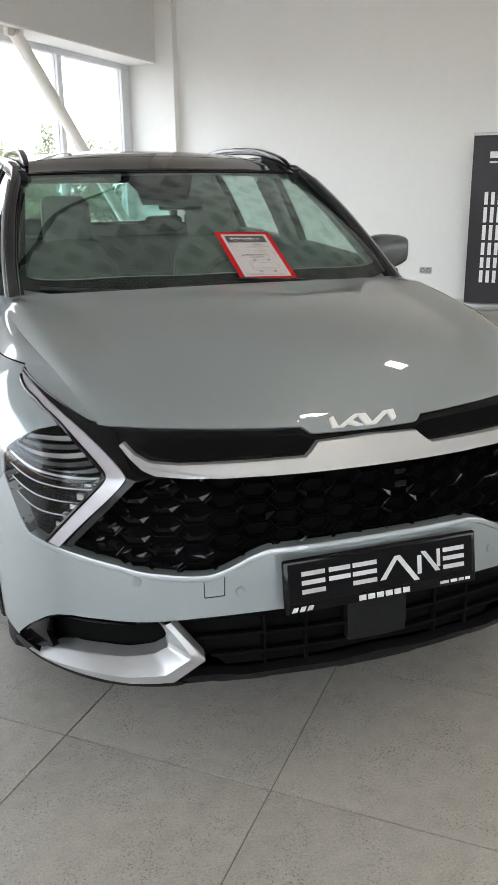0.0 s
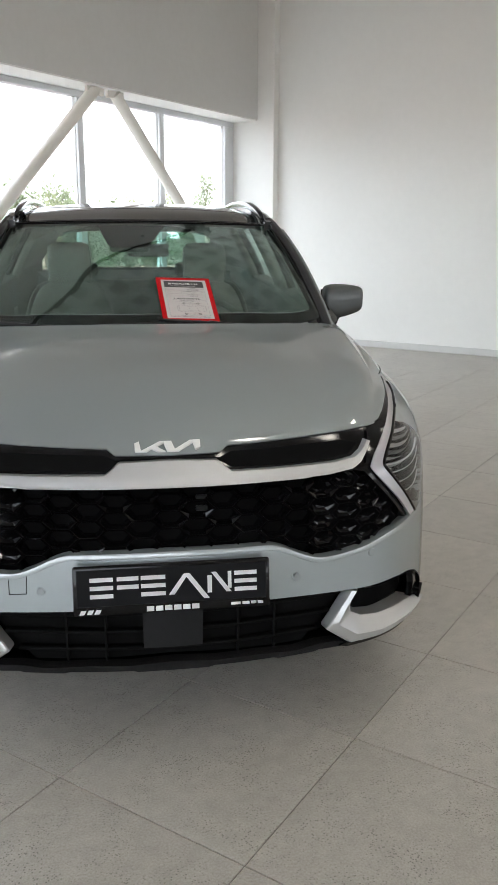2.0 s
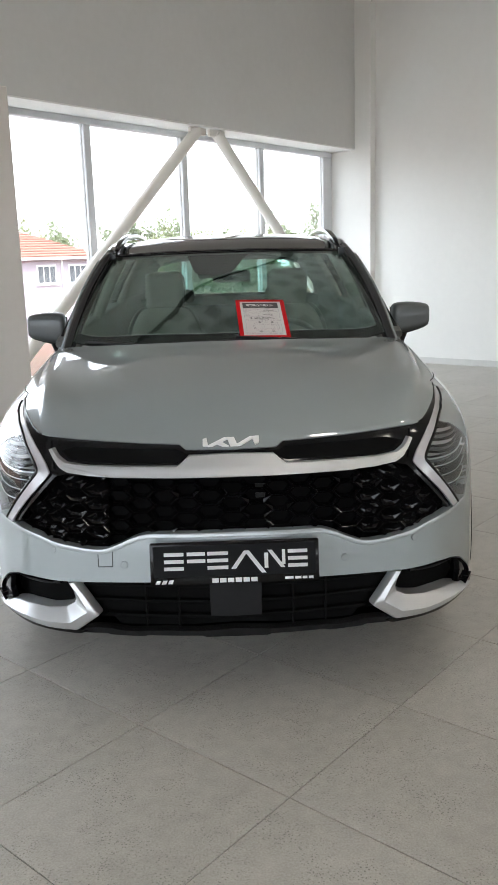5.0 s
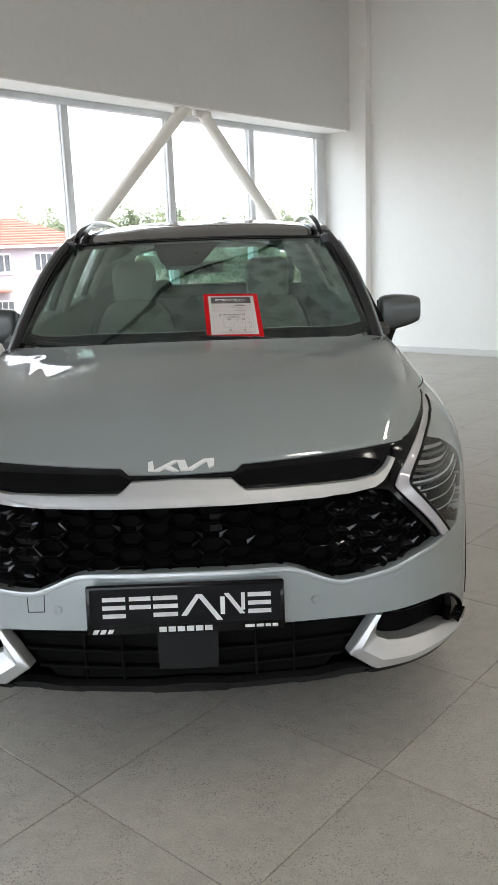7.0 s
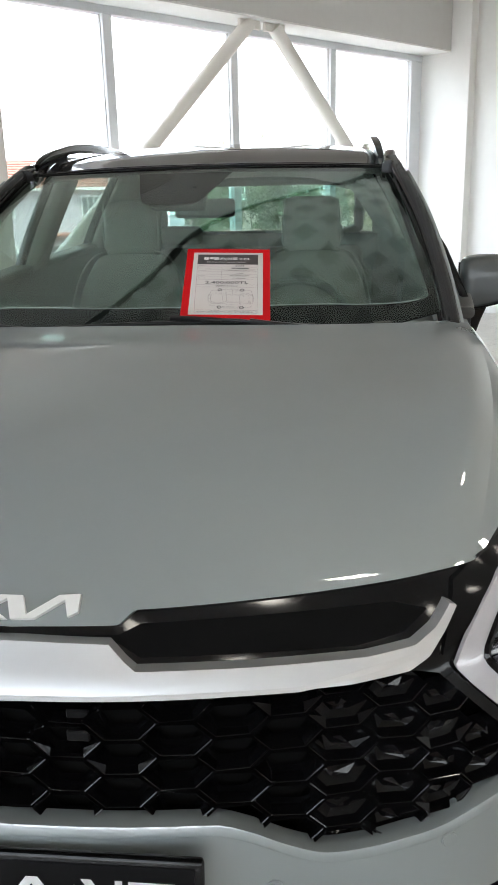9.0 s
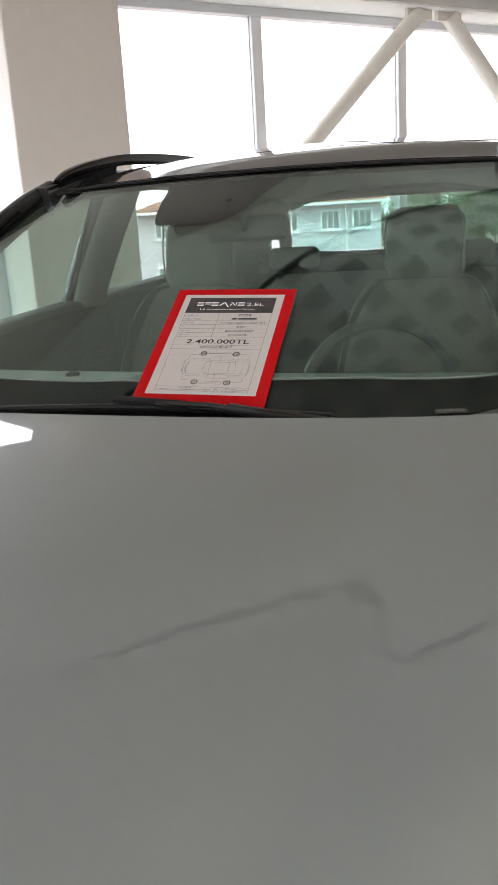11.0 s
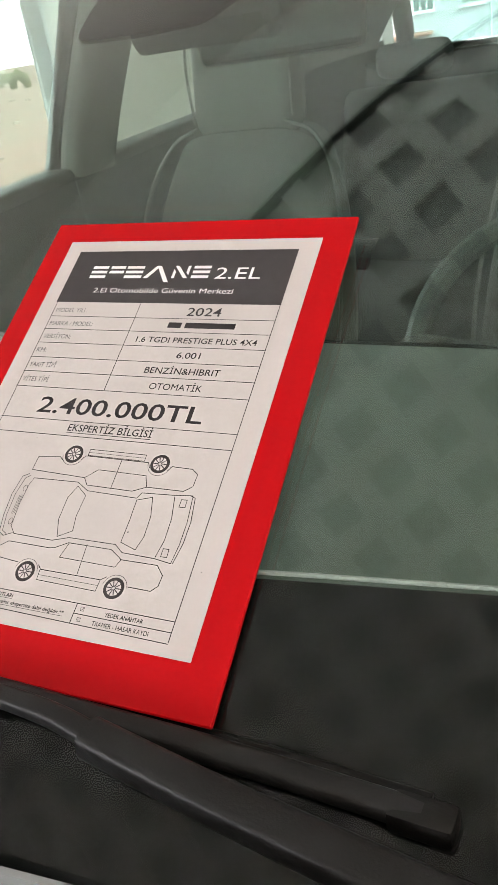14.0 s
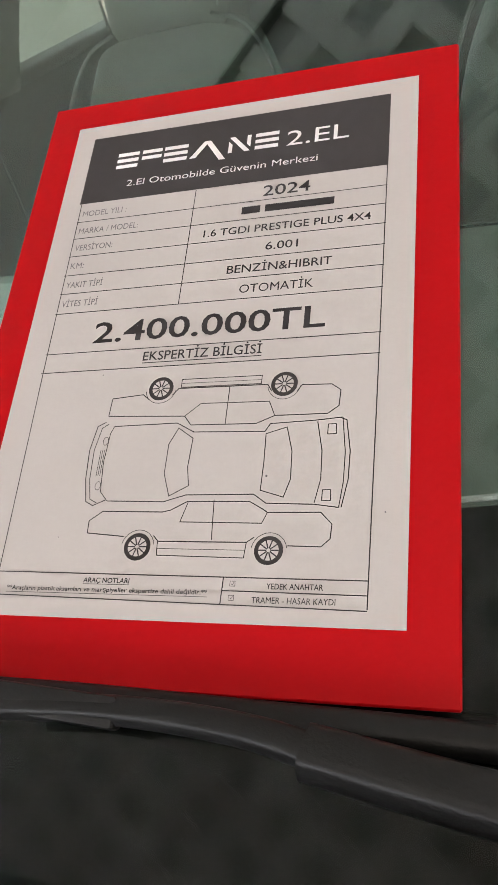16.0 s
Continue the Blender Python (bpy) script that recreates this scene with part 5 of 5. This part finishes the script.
def line(points, w=.42, material=INK, closed=False, z=.0009):
    """A drawn line of width w millimetres as one mesh."""
    bm = bmesh.new()
    pts = [Vector(p) for p in points]
    if closed:
        pts.append(pts[0])
    rows = []
    k = len(pts)
    for i, p in enumerate(pts):
        before = pts[i] - pts[i - 1] if i else (pts[0] - pts[-2] if closed else pts[1] - pts[0])
        after = pts[i + 1] - pts[i] if i < k - 1 else (pts[1] - pts[0] if closed else pts[-1] - pts[-2])
        a, b = before.normalized(), after.normalized()
        n = Vector((-(a + b).y, (a + b).x))
        n = n.normalized() if n.length > .2 else Vector((-b.y, b.x))
        n *= w / 2 / max(.45, n.dot(Vector((-b.y, b.x))))
        rows.append([bm.verts.new((c.x / 1000, -c.y / 1000, z)) for c in (p + n, p - n)])
    for r0, r1 in zip(rows, rows[1:]):
        bm.faces.new((r0[0], r0[1], r1[1], r1[0]))
    return part("printed_line", bm, material, paper, smooth=0)


def words(text, x0, x1, base, cap, material=INK, bold=0.0, z=.0010):
    """Lettering fitted between x0 and x1 millimetres, its capitals cap high, standing on base."""
    c = bpy.data.curves.new("lettering", "FONT")
    c.body, c.size, c.offset, c.resolution_u = text, 1.0, bold, 3
    probe = bpy.data.curves.new("probe", "FONT")
    probe.body, probe.offset = "H", bold
    sizes = []
    for d in (c, probe):
        tmp = bpy.data.objects.new("lettering", d)
        scene.collection.objects.link(tmp)
        bpy.context.view_layer.update()
        me = bpy.data.meshes.new_from_object(tmp.evaluated_get(bpy.context.evaluated_depsgraph_get()))
        bpy.data.objects.remove(tmp)
        sizes.append(me)
    me, hm = sizes
    h = max(v.co.y for v in hm.vertices) - min(v.co.y for v in hm.vertices)
    lo, hi = min(v.co.x for v in me.vertices), max(v.co.x for v in me.vertices)
    for v in me.vertices:
        v.co = Vector(((x0 + (v.co.x - lo) / (hi - lo) * (x1 - x0)) / 1000, (-base + v.co.y / h * cap) / 1000, z))
    bpy.data.meshes.remove(hm)
    me.materials.append(material)
    ob = new("lettering", me)
    ob.parent = paper
    return ob


flat([(31, 29), (196, 29), (196, 75.5), (31, 75.5)], HEADINK, .0008, "header_block")
# dealer mark as plain shapes
Z = .0011
for x0, x1, rows in ((48.5, 61, (0, 1, 2)), (63, 74.5, (0, 1)), (76, 89.5, (0, 1, 2)), (127, 139.5, (0, 1, 2))):
    for r in rows:
        flat([(x0, 43.2 + 4.2 * r), (x1, 43.2 + 4.2 * r), (x1, 45.6 + 4.2 * r), (x0, 45.6 + 4.2 * r)], WHITEPRINT, Z, "mark_bar")
for poly in ([(91, 54), (94.5, 54), (101.5, 43.2), (98.5, 43.2)], [(98.8, 43.2), (102, 43.2), (111.5, 57.5), (108, 57.5)], [(112.5, 43.2), (115.5, 43.2), (124.5, 54), (121.5, 54)], [(112.5, 46), (114.6, 48.5), (114.6, 54), (112.5, 54)], [(122.4, 43.2), (124.5, 43.2), (124.5, 51.5), (122.4, 49)]):
    flat(poly, WHITEPRINT, Z, "mark_bar")
words("2.EL", 144, 176, 54.5, 9.6, WHITEPRINT, z=Z)
words("2.El Otomobilde Güvenin Merkezi", 57, 161, 67.0, 4.1, WHITEPRINT, z=Z)
rows = [75.5, 88, 99, 110.5, 122.5, 134, 146]
for v in rows[1:] + [169.5, 180]:
    line([(32, v), (196, v)])
line([(32.3, 75), (33, 180), (34.5, 290)])
line([(195.7, 75), (195.4, 180), (195, 290.5)], .45)
line([(98, 76), (98.5, 146)])
for text, x1, v in (("MODEL YILI :", 60, 84.5), ("MARKA / MODEL:", 68.5, 96), ("VERSİYON:", 56, 107), ("KM:", 42, 118.5), ("YAKIT TİPİ", 55, 130.5), ("VİTES TİPİ", 54.5, 142)):
    words(text, 34.5, x1, v, 3.6, THININK)
words("2024", 134.5, 158.5, 85.6, 6.6, INK, .006)
flat([(124.5, 91.2), (134, 91.2), (134, 95.6), (124.5, 95.6)], INK, .0010, "name_bar")
flat([(136.5, 91.2), (171, 91.2), (171, 95.6), (136.5, 95.6)], INK, .0010, "name_bar")
words("1.6 TGDI PRESTIGE PLUS 4X4", 106, 189, 107.4, 4.3, INK, .006)
words("6.001", 139, 155, 119, 4.6, INK, .006)
words("BENZİN&HIBRIT", 121, 172, 131, 4.6, INK, .006)
words("OTOMATİK", 128.5, 164, 142.8, 4.6, INK)
words("2.400.000TL", 56.5, 171, 164.6, 11.6, INK, .012)
words("EKSPERTİZ BİLGİSİ", 85, 143, 176.4, 4.8, INK, .006)
line([(85, 177.6), (143, 177.6)], .4)
line([(34.5, 278.5), (195, 279.5)])
line([(34.7, 288.6), (195, 291)])
line([(137.5, 279), (137.3, 290)])
line([(137.5, 284.6), (195, 285.2)])
words("ARAÇ NOTLARI", 76, 97, 282.6, 2.1, INK, .01)
line([(76, 283.2), (97, 283.2)], .2)
words("**Araçların plastik aksamları ve marşpiyeller ekspertize dahil değildir.**", 40, 131.5, 286.4, 1.9, INK, .01)
line([(40, 287.3), (131.5, 287.3)], .2)
words("YEDEK ANAHTAR", 155.5, 178, 283.6, 2.3, INK, .008)
words("TRAMER - HASAR KAYDI", 150, 183, 289.2, 2.4, INK)
for v in (281.7, 287.4):
    line([(140.5, v - 1), (142.6, v - 1), (142.6, v + 1), (140.5, v + 1)], .18, closed=True)
    line([(141, v), (141.5, v + .5), (142.2, v - .6)], .18)
# car drawing: two sides and the top
line([(73, 205), (73.4, 196), (88.5, 194.6), (92, 197.4)])
line([(103, 195.5), (105.7, 192.3), (147.5, 192.6), (149.5, 196)])
line([(161, 196.5), (163, 193.6), (176, 194), (180, 197), (179.6, 204.5), (175, 208), (152, 208), (144, 211.5), (114, 211), (110.5, 206.5), (73, 205)])
line([(110.5, 206.5), (117.5, 200.5), (149, 201), (152, 208)], .36)
line([(130, 192.5), (130, 211.3)], .36)
line([(106.7, 187.7), (144.5, 187.9), (144.5, 192), (106.7, 191.8)], .34, closed=True)
line([(106.7, 189.8), (144.5, 190)], .2)
line([(77, 210.3), (107.5, 209.8), (116, 214.5), (148.4, 215.4), (150.5, 211.8), (170, 211), (181.6, 210)])
line([(80, 246.4), (106.5, 247), (116.4, 244), (146.3, 244), (152, 248), (172, 248.6), (182, 250)])
line([(77, 210.3), (75.6, 214), (74.8, 228), (76, 242), (80, 246.4)], .36)
line([(108.6, 212.3), (105, 220), (105, 234), (108.7, 244.4), (117, 239.8), (115.4, 231), (116, 217.5)], .38, closed=True)
line([(149, 216.5), (158, 213.7), (161, 225), (161.4, 237.5), (159, 245.4), (149, 242.3), (149.3, 229.6)], .38, closed=True)
line([(171, 211.6), (173.7, 225), (174, 237.7), (172, 248)], .38)
line([(72.5, 208), (68.6, 210), (66.7, 222), (67.6, 236), (69.8, 246.6), (73.5, 248.5), (79, 246)])
line([(180, 210), (183.3, 211.3), (185.4, 225.5), (185.2, 238), (183, 250)])
line([(181.6, 210), (183.4, 226), (183.3, 239), (182, 250)], .36)
line([(74, 209), (71, 211), (69, 222), (69.6, 236), (71.6, 245.5), (75, 247.2)], .36)
for u, v in ((175.6, 213), (175, 242.4)):
    line([(u, v), (u + 3.4, v), (u + 3.6, v + 4.6), (u, v + 4.6)], .36, closed=True)
for k in range(3):
    line([(72.4 + .9 * k, 222), (72.4 + .9 * k, 234.6)], .25)
for u, v in ((75.5, 217.6), (75.7, 239.2)):
    line([(u - 1.5 + 1.3 * math.cos(t), v + 2.0 * math.sin(t)) for t in [2 * math.pi * i / 12 for i in range(12)]], .25, closed=True)
line([(91, 262.5), (73.5, 261), (73.3, 255.5), (79, 251.2), (107, 251.6), (110.5, 250.8), (117.5, 247), (145, 247.2), (151, 250.6), (153, 252), (175, 252), (179.8, 257), (179.4, 263), (176, 266.3), (162.5, 266)])
line([(118, 247.2), (115.5, 256), (151, 256.6), (153, 252)], .36)
line([(104.5, 262), (107, 264.5), (145.4, 264.7), (148.5, 262.5)])
line([(106.7, 264.5), (145.4, 264.7), (144.9, 271.2), (107.2, 270.5)], .34, closed=True)
line([(107, 267.6), (145.2, 268)], .2)
line([(129.4, 246.3), (130.4, 263.8)], .36)
for u, v in ((97, 192), (155, 192.8), (98, 267), (155, 268)):
    ring = [(u + 6.0 * math.cos(t), v + 6.0 * math.sin(t)) for t in [2 * math.pi * i / 28 for i in range(28)]]
    flat(ring, HEADINK, .0010, "wheel_drawing")
    flat([(u + (a - u) * .70, v + (b - v) * .70) for a, b in ring], PAPER, .0011, "wheel_drawing")
    for k in range(10):
        t = 2 * math.pi * k / 10
        line([(u + .8 * math.cos(t), v + .8 * math.sin(t)), (u + 4.3 * math.cos(t), v + 4.3 * math.sin(t))], .55, z=.0012)
    line([(u + 7.4 * math.cos(t), v + 7.4 * math.sin(t)) for t in [(math.pi if v < 230 else 0) * 0 + (.15 if v < 230 else math.pi + .15) + (math.pi - .3) * i / 12 for i in range(13)]], .25)
for u, v, r in ((151, 236, .5), (200.5, 252, .35), (60, 263, .3), (66, 183, .3)):
    flat([(u + r * math.cos(t), v + r * math.sin(t)) for t in [2 * math.pi * i / 8 for i in range(8)]], THININK, .0010, "speck")


# ---- outside ----
def mottled(name, c1, c2, scale, rough=0.9, bump=0.5, small=30.0):
    m = shader(name, c1, rough, 0, 0.2, scale * 6, bump, small)
    n, l = m.node_tree.nodes, m.node_tree.links
    b = n["Principled BSDF"]
    tex, ramp, mix, geo = n.new("ShaderNodeTexNoise"), n.new("ShaderNodeMapRange"), n.new("ShaderNodeMix"), n.new("ShaderNodeNewGeometry")
    tex.inputs["Scale"].default_value, tex.inputs["Detail"].default_value = scale, 6
    ramp.inputs["From Min"].default_value, ramp.inputs["From Max"].default_value = 0.42, 0.6
    mix.data_type = "RGBA"
    l.new(geo.outputs["Position"], tex.inputs["Vector"])
    l.new(tex.outputs["Fac"], ramp.inputs["Value"])
    l.new(ramp.outputs[0], mix.inputs["Factor"])
    l.new(b.inputs["Base Color"].links[0].from_socket, mix.inputs["A"])
    mix.inputs["B"].default_value = (*c2, 1)
    l.new(mix.outputs["Result"], b.inputs["Base Color"])
    return m


DIRT = mottled("bare_earth", (0.120, 0.055, 0.034), (0.105, 0.062, 0.038), 0.3, small=4.0)
PAVING = shader("concrete_paving", (0.66, 0.65, 0.62), 0.85, 0, 0.12, 3.0, 0.3, 60.0)
STONE = shader("dusty_stone", (0.26, 0.22, 0.18), 0.9, 0, 0.2, 6.0, 0.4, 40.0)
GRASS = shader("dry_grass", (0.30, 0.29, 0.14), 0.9, 0, 0.35, 5.0, 0.6, 40.0)
LEAF = shader("young_leaves", (0.20, 0.235, 0.14), 0.7, 0, 0.35, 1.3)
LEAF2 = shader("yellow_green_leaves", (0.26, 0.28, 0.16), 0.7, 0, 0.35, 1.3)
for leaf in (LEAF, LEAF2):
    n, l = leaf.node_tree.nodes, leaf.node_tree.links
    thin, both_ways = n.new("ShaderNodeBsdfTranslucent"), n.new("ShaderNodeMixShader")
    both_ways.inputs[0].default_value = 0.5
    l.new(n["Principled BSDF"].inputs["Base Color"].links[0].from_socket, thin.inputs[0])
    l.new(n["Principled BSDF"].outputs[0], both_ways.inputs[1])
    l.new(thin.outputs[0], both_ways.inputs[2])
    l.new(both_ways.outputs[0], n["Material Output"].inputs[0])
BARK = shader("grey_bark", (0.14, 0.12, 0.10), 0.9, 0, 0.25, 6.0, 0.5, 30.0)
LILAC = shader("lilac_render", (0.42, 0.375, 0.42), 0.85, 0, 0.12, 1.2, 0.2, 20.0)
ROOFTILE = shader("red_roof_tiles", (0.33, 0.15, 0.115), 0.8, 0, 0.25, 2.5, 0.4, 20.0)
PVC = shader("white_pvc", (0.7, 0.7, 0.7), 0.5, 0, 0.05, 6.0)
DARKPANE = shader("dark_window_pane", (0.10, 0.11, 0.12), 0.15, 0, 0.15, 2.0)
SHED = shader("pale_blue_sheeting", (0.45, 0.50, 0.55), 0.6, 0, 0.08, 0.8)


def fall(a, b):
    """Height of the land in the room's own axes."""
    return -0.14 - 4.0 * ease((a - 5) / 24) * ease((b - 9) / 22)


def land():
    bs = [-60, -12, 5.8, 8.2, 9, 12, 16, 20, 26, 32, 40, 50, 62, 80, 120, 250, 600, 1800]
    az = [-1500, -400, -150, -80, -50, -30, -20, -14, -9.6, -6, 0, 6, 9.2, 16, 26, 45, 80, 160, 400, 1500]
    bm = bmesh.new()
    g = [[bm.verts.new((a, b, (fall(a, b) if b > 8 else -0.14) + (0.10 * noise.noise(Vector((a * .2, b * .2, 3))) if 12 < b < 70 else 0))) for a in az] for b in bs]
    for j in range(len(bs) - 1):
        for i in range(len(az) - 1):
            bm.faces.new((g[j][i], g[j][i + 1], g[j + 1][i + 1], g[j + 1][i]))
    setting("ground", bm, DIRT, "bare brown earth lot sloping away outside", "ground", 60)


land()
setting("pavement", box(-60, 60, 5.62, 8.0, -0.16, -0.06, 0.01, 1), PAVING, "concrete paving strip outside the windows", "pavement")
setting("kerb", box(-60, 60, 8.0, 8.15, -0.22, -0.01, 0.015, 2), PAVING, "grey concrete kerb outside", "kerb")


def tufts():
    bm = bmesh.new()
    r = random.Random(7)
    for _ in range(900):
        a, b = r.uniform(-40, 12), 8.3 + abs(r.gauss(0, 7))
        if b > 34:
            continue
        h, w, t = r.uniform(.03, .09), r.uniform(.01, .03), r.uniform(0, 3.1)
        z = fall(a, b) - .03
        d = Vector((math.cos(t) * w, math.sin(t) * w, 0))
        p = Vector((a, b, z))
        bm.faces.new([bm.verts.new(q) for q in (p - d, p + d, p + Vector((r.uniform(-.05, .05), r.uniform(-.05, .05), h)))])
    ob = setting("grass_tufts", bm, GRASS, "dry grass tufts on bare earth", "grass")
    ob["kind"] = "stuff"
    bm = bmesh.new()
    for _ in range(500):
        a, b, s = r.uniform(-45, 8), r.uniform(9, 45), r.uniform(.04, .2)
        box(a, a + s, b, b + s * r.uniform(.6, 1.3), fall(a, b) - .05, fall(a, b) + s * .3, bm=bm)
    ob = setting("rubble", bm, STONE, "scattered pale stones on bare earth", "stones")
    ob["kind"] = "stuff"


tufts()


HOUSE = (-18.2, 56.0, 17.0)


def house(m):
    h = thing("house", "lilac rendered two-storey house with a red tiled hip roof", "house", m)
    w, d, z0, z1 = 17.0, 10.0, -4.2, 2.35
    part("wall", box(-w / 2, w / 2, 0, d, z0, z1), LILAC, h, smooth=0)
    bm = bmesh.new()
    e = .6
    c = [bm.verts.new(p) for p in ((-w / 2 - e, -e, z1), (w / 2 + e, -e, z1), (w / 2 + e, d + e, z1), (-w / 2 - e, d + e, z1))]
    r0, r1 = bm.verts.new((-w / 2 + 5, d / 2, z1 + 2.05)), bm.verts.new((w / 2 - 5, d / 2, z1 + 2.05))
    for f in ((c[0], c[1], r1, r0), (c[1], c[2], r1), (c[2], c[3], r0, r1), (c[3], c[0], r0), (c[3], c[2], c[1], c[0])):
        bm.faces.new(f)
    roof_ob = part("roof", bm, ROOFTILE, h, "red clay tiles", smooth=0)
    for k in range(11):
        t = (k + .5) / 11
        part("tile_course", box(-w / 2 - e + 5.6 * t, w / 2 + e - 5.6 * t, -.07, .03, -.01, .05), ROOFTILE, roof_ob, smooth=0).matrix_local = Matrix.Translation((0, -e + (d / 2 + e) * t, z1 + 2.05 * t + .02))
    part("eave_board", box(-w / 2 - e, w / 2 + e, -e - .02, -e + .1, z1 - .16, z1 + .02), PVC, h, smooth=0)
    for x in (-6.6, -3.7, -.8, 2.1, 5.0, 7.2):
        for z in (.55, -2.65):
            wd = part("window", box(x - .68, x + .68, -.07, .02, z - .06, z + 1.30), PVC, h, "white framed window", smooth=0)
            for k in range(3):
                part("pane", box(x - .58 + .41 * k, x - .24 + .41 * k, -.078, -.05, z + .06, z + 1.18), DARKPANE, wd, smooth=0)
            part("sill", box(x - .78, x + .78, -.16, .02, z - .14, z - .06), PVC, wd, smooth=0)
    part("porch_roof", box(-1.6, 2.6, -2.0, 0, -.75, -.55, .03, 1), ROOFTILE, h, smooth=0)
    part("drainpipe", sweep([(6.1, -.08, z0), (6.1, -.08, z1)], circle(.06, 8), up=Vector((0, 1, 0))), PVC, h)


def out(a, b, z=0.0):
    return ROOM @ Vector((a, b, z))


house(Matrix.Translation((HOUSE[0], HOUSE[1], 0)) @ pose(0, 0, 0, 0, 0, HOUSE[2]))


def tree(name, at, h, spread, seed, leaf):
    r = random.Random(seed)
    t = thing(name, "slender roadside tree in young spring leaf", "tree", Matrix.Translation(at), group="row of trees")
    bm = bmesh.new()

    def limb(p, d, ln, rad, depth, tips):
        pts = [p]
        for k in range(4):
            d = (d + Vector((r.gauss(0, .10), r.gauss(0, .10), .06))).normalized()
            pts.append(pts[-1] + d * ln / 4)
        rows = []
        for i, q in enumerate(pts):
            rr = rad * (1 - .75 * i / 4)
            s = d.cross(Vector((.3, .9, .1))).normalized()
            u = s.cross(d)
            rows.append([bm.verts.new(q + s * rr * math.cos(a) + u * rr * math.sin(a)) for a in (0, 1.257, 2.513, 3.77, 5.027)])
        for j in range(4):
            for i in range(5):
                bm.faces.new((rows[j][i], rows[j][(i + 1) % 5], rows[j + 1][(i + 1) % 5], rows[j + 1][i]))
        if depth:
            for k in range(6 if depth == 2 else 4):
                q = pts[r.randint(1, 4)]
                a = r.uniform(0, 6.28)
                nd = (d * r.uniform(.5, 1.0) + Vector((math.cos(a), math.sin(a), .35)) * spread).normalized()
                limb(q, nd, ln * r.uniform(.38, .6), rad * .4, depth - 1, tips)
        tips += pts[1:]
    tips = []
    limb(Vector((0, 0, -.3)), Vector((0, 0, 1)), h * .72, h * .016, 2, tips)
    part("trunk", bm, BARK, t)
    bm = bmesh.new()
    for q in tips:
        if q.z < h * .22:
            continue
        for _ in range(16):
            p = q + Vector((r.gauss(0, .34), r.gauss(0, .34), r.gauss(0, .34)))
            s = r.uniform(.11, .24)
            x = Vector((r.uniform(-1, 1), r.uniform(-1, 1), r.uniform(-1, 1))).normalized()
            y = x.cross(Vector((r.uniform(-1, 1), r.uniform(-1, 1), 1))).normalized()
            bm.faces.new([bm.verts.new(v) for v in (p - x * s, p - y * s * .6, p + x * s, p + y * s * .6)])
    part("crown", bm, leaf, t, smooth=0)


rt = random.Random(11)
for k in range(34):
    x, y = -24 + 1.3 * k + rt.uniform(-.8, .8), 84 + rt.uniform(-5, 7)
    q = ROOM.inverted() @ Vector((x, y, 0))
    tree("tree", Vector((x, y, fall(q.x, q.y))), rt.uniform(7.8, 9.6), rt.uniform(.55, .85), 100 + k, LEAF if k % 3 else LEAF2)
for k in range(24):
    a, b = -26 + 2.6 * k + rt.uniform(-1.5, 1.5), 185 + rt.uniform(-4, 10)
    tree("tree", out(a, b, fall(a, b)), rt.uniform(2.6, 4.4), rt.uniform(.7, 1.1), 300 + k, LEAF2)
shed = thing("storage_shed", "small pale blue metal shed far across the earth lot", "shed", ROOM @ Matrix.Translation((1.5, 92, fall(1.5, 92))))
part("wall", box(-2.4, 2.4, -2, 2, -.2, 1.9), SHED, shed, smooth=0)
part("roof", box(-2.6, 2.6, -2.2, 2.2, 1.9, 2.05, .03, 1), PVC, shed, smooth=0)
for k in range(6):
    part("panel_rib", box(-2 + .8 * k, -1.95 + .8 * k, -2.03, -2.0, -.2, 1.9), PVC, shed, smooth=0)

# ---- floor, last: tiles on a grout bed ----
floor = setting("floor", box(LEFT_A, RIGHT_A, BACK_B, 5.62, -0.1, -0.0035), GROUT, "large square stone-grey floor tiles with thin joints", "floor")
PITCH, A0, B0 = .604, -.262, -.405


def tile_mesh(w, d):
    bm = box(0, w, 0, d, -.012, 0)
    bmesh.ops.bevel(bm, geom=[e for e in bm.edges if all(v.co.z > -.001 for v in e.verts)], offset=.0012, segments=1, affect="EDGES")
    bmesh.ops.delete(bm, geom=[f for f in bm.faces if f.normal.z < -.5], context="FACES")
    return bm


bm = tile_mesh(PITCH - .003, PITCH - .003)
tile_me = bpy.data.meshes.new("floor_tile")
bm.to_mesh(tile_me)
bm.free()
tile_me.materials.append(TILE)
near, rest = [], []
i0, i1 = math.floor((LEFT_A - A0) / PITCH), math.ceil((RIGHT_A - A0) / PITCH)
j0, j1 = math.floor((BACK_B - B0) / PITCH), math.ceil((5.3 - B0) / PITCH)
for i in range(i0, i1):
    for j in range(j0, j1):
        a, b = A0 + i * PITCH, B0 + j * PITCH
        (near if (a - 1.5) ** 2 + (b - .2) ** 2 < 5.6 ** 2 and len(near) < 298 and a + PITCH < RIGHT_A and b + PITCH < 5.36 else rest).append((a, b))
for a, b in near:
    ob = new("floor_tile", tile_me)
    ob.parent = floor
    ob.matrix_local = Matrix.Translation((a + .0015, b + .0015, 0))
bm = bmesh.new()
for a, b in rest:
    x0, x1, y0, y1 = max(a + .0015, LEFT_A), min(a + PITCH - .0015, RIGHT_A), max(b + .0015, BACK_B), min(b + PITCH - .0015, 5.36)
    if x1 - x0 > .02 and y1 - y0 > .02:
        box(x0, x1, y0, y1, -.012, 0, bm=bm)
ob = part("floor_tiles", bm, TILE, floor, smooth=0)
ob["kind"] = "stuff"
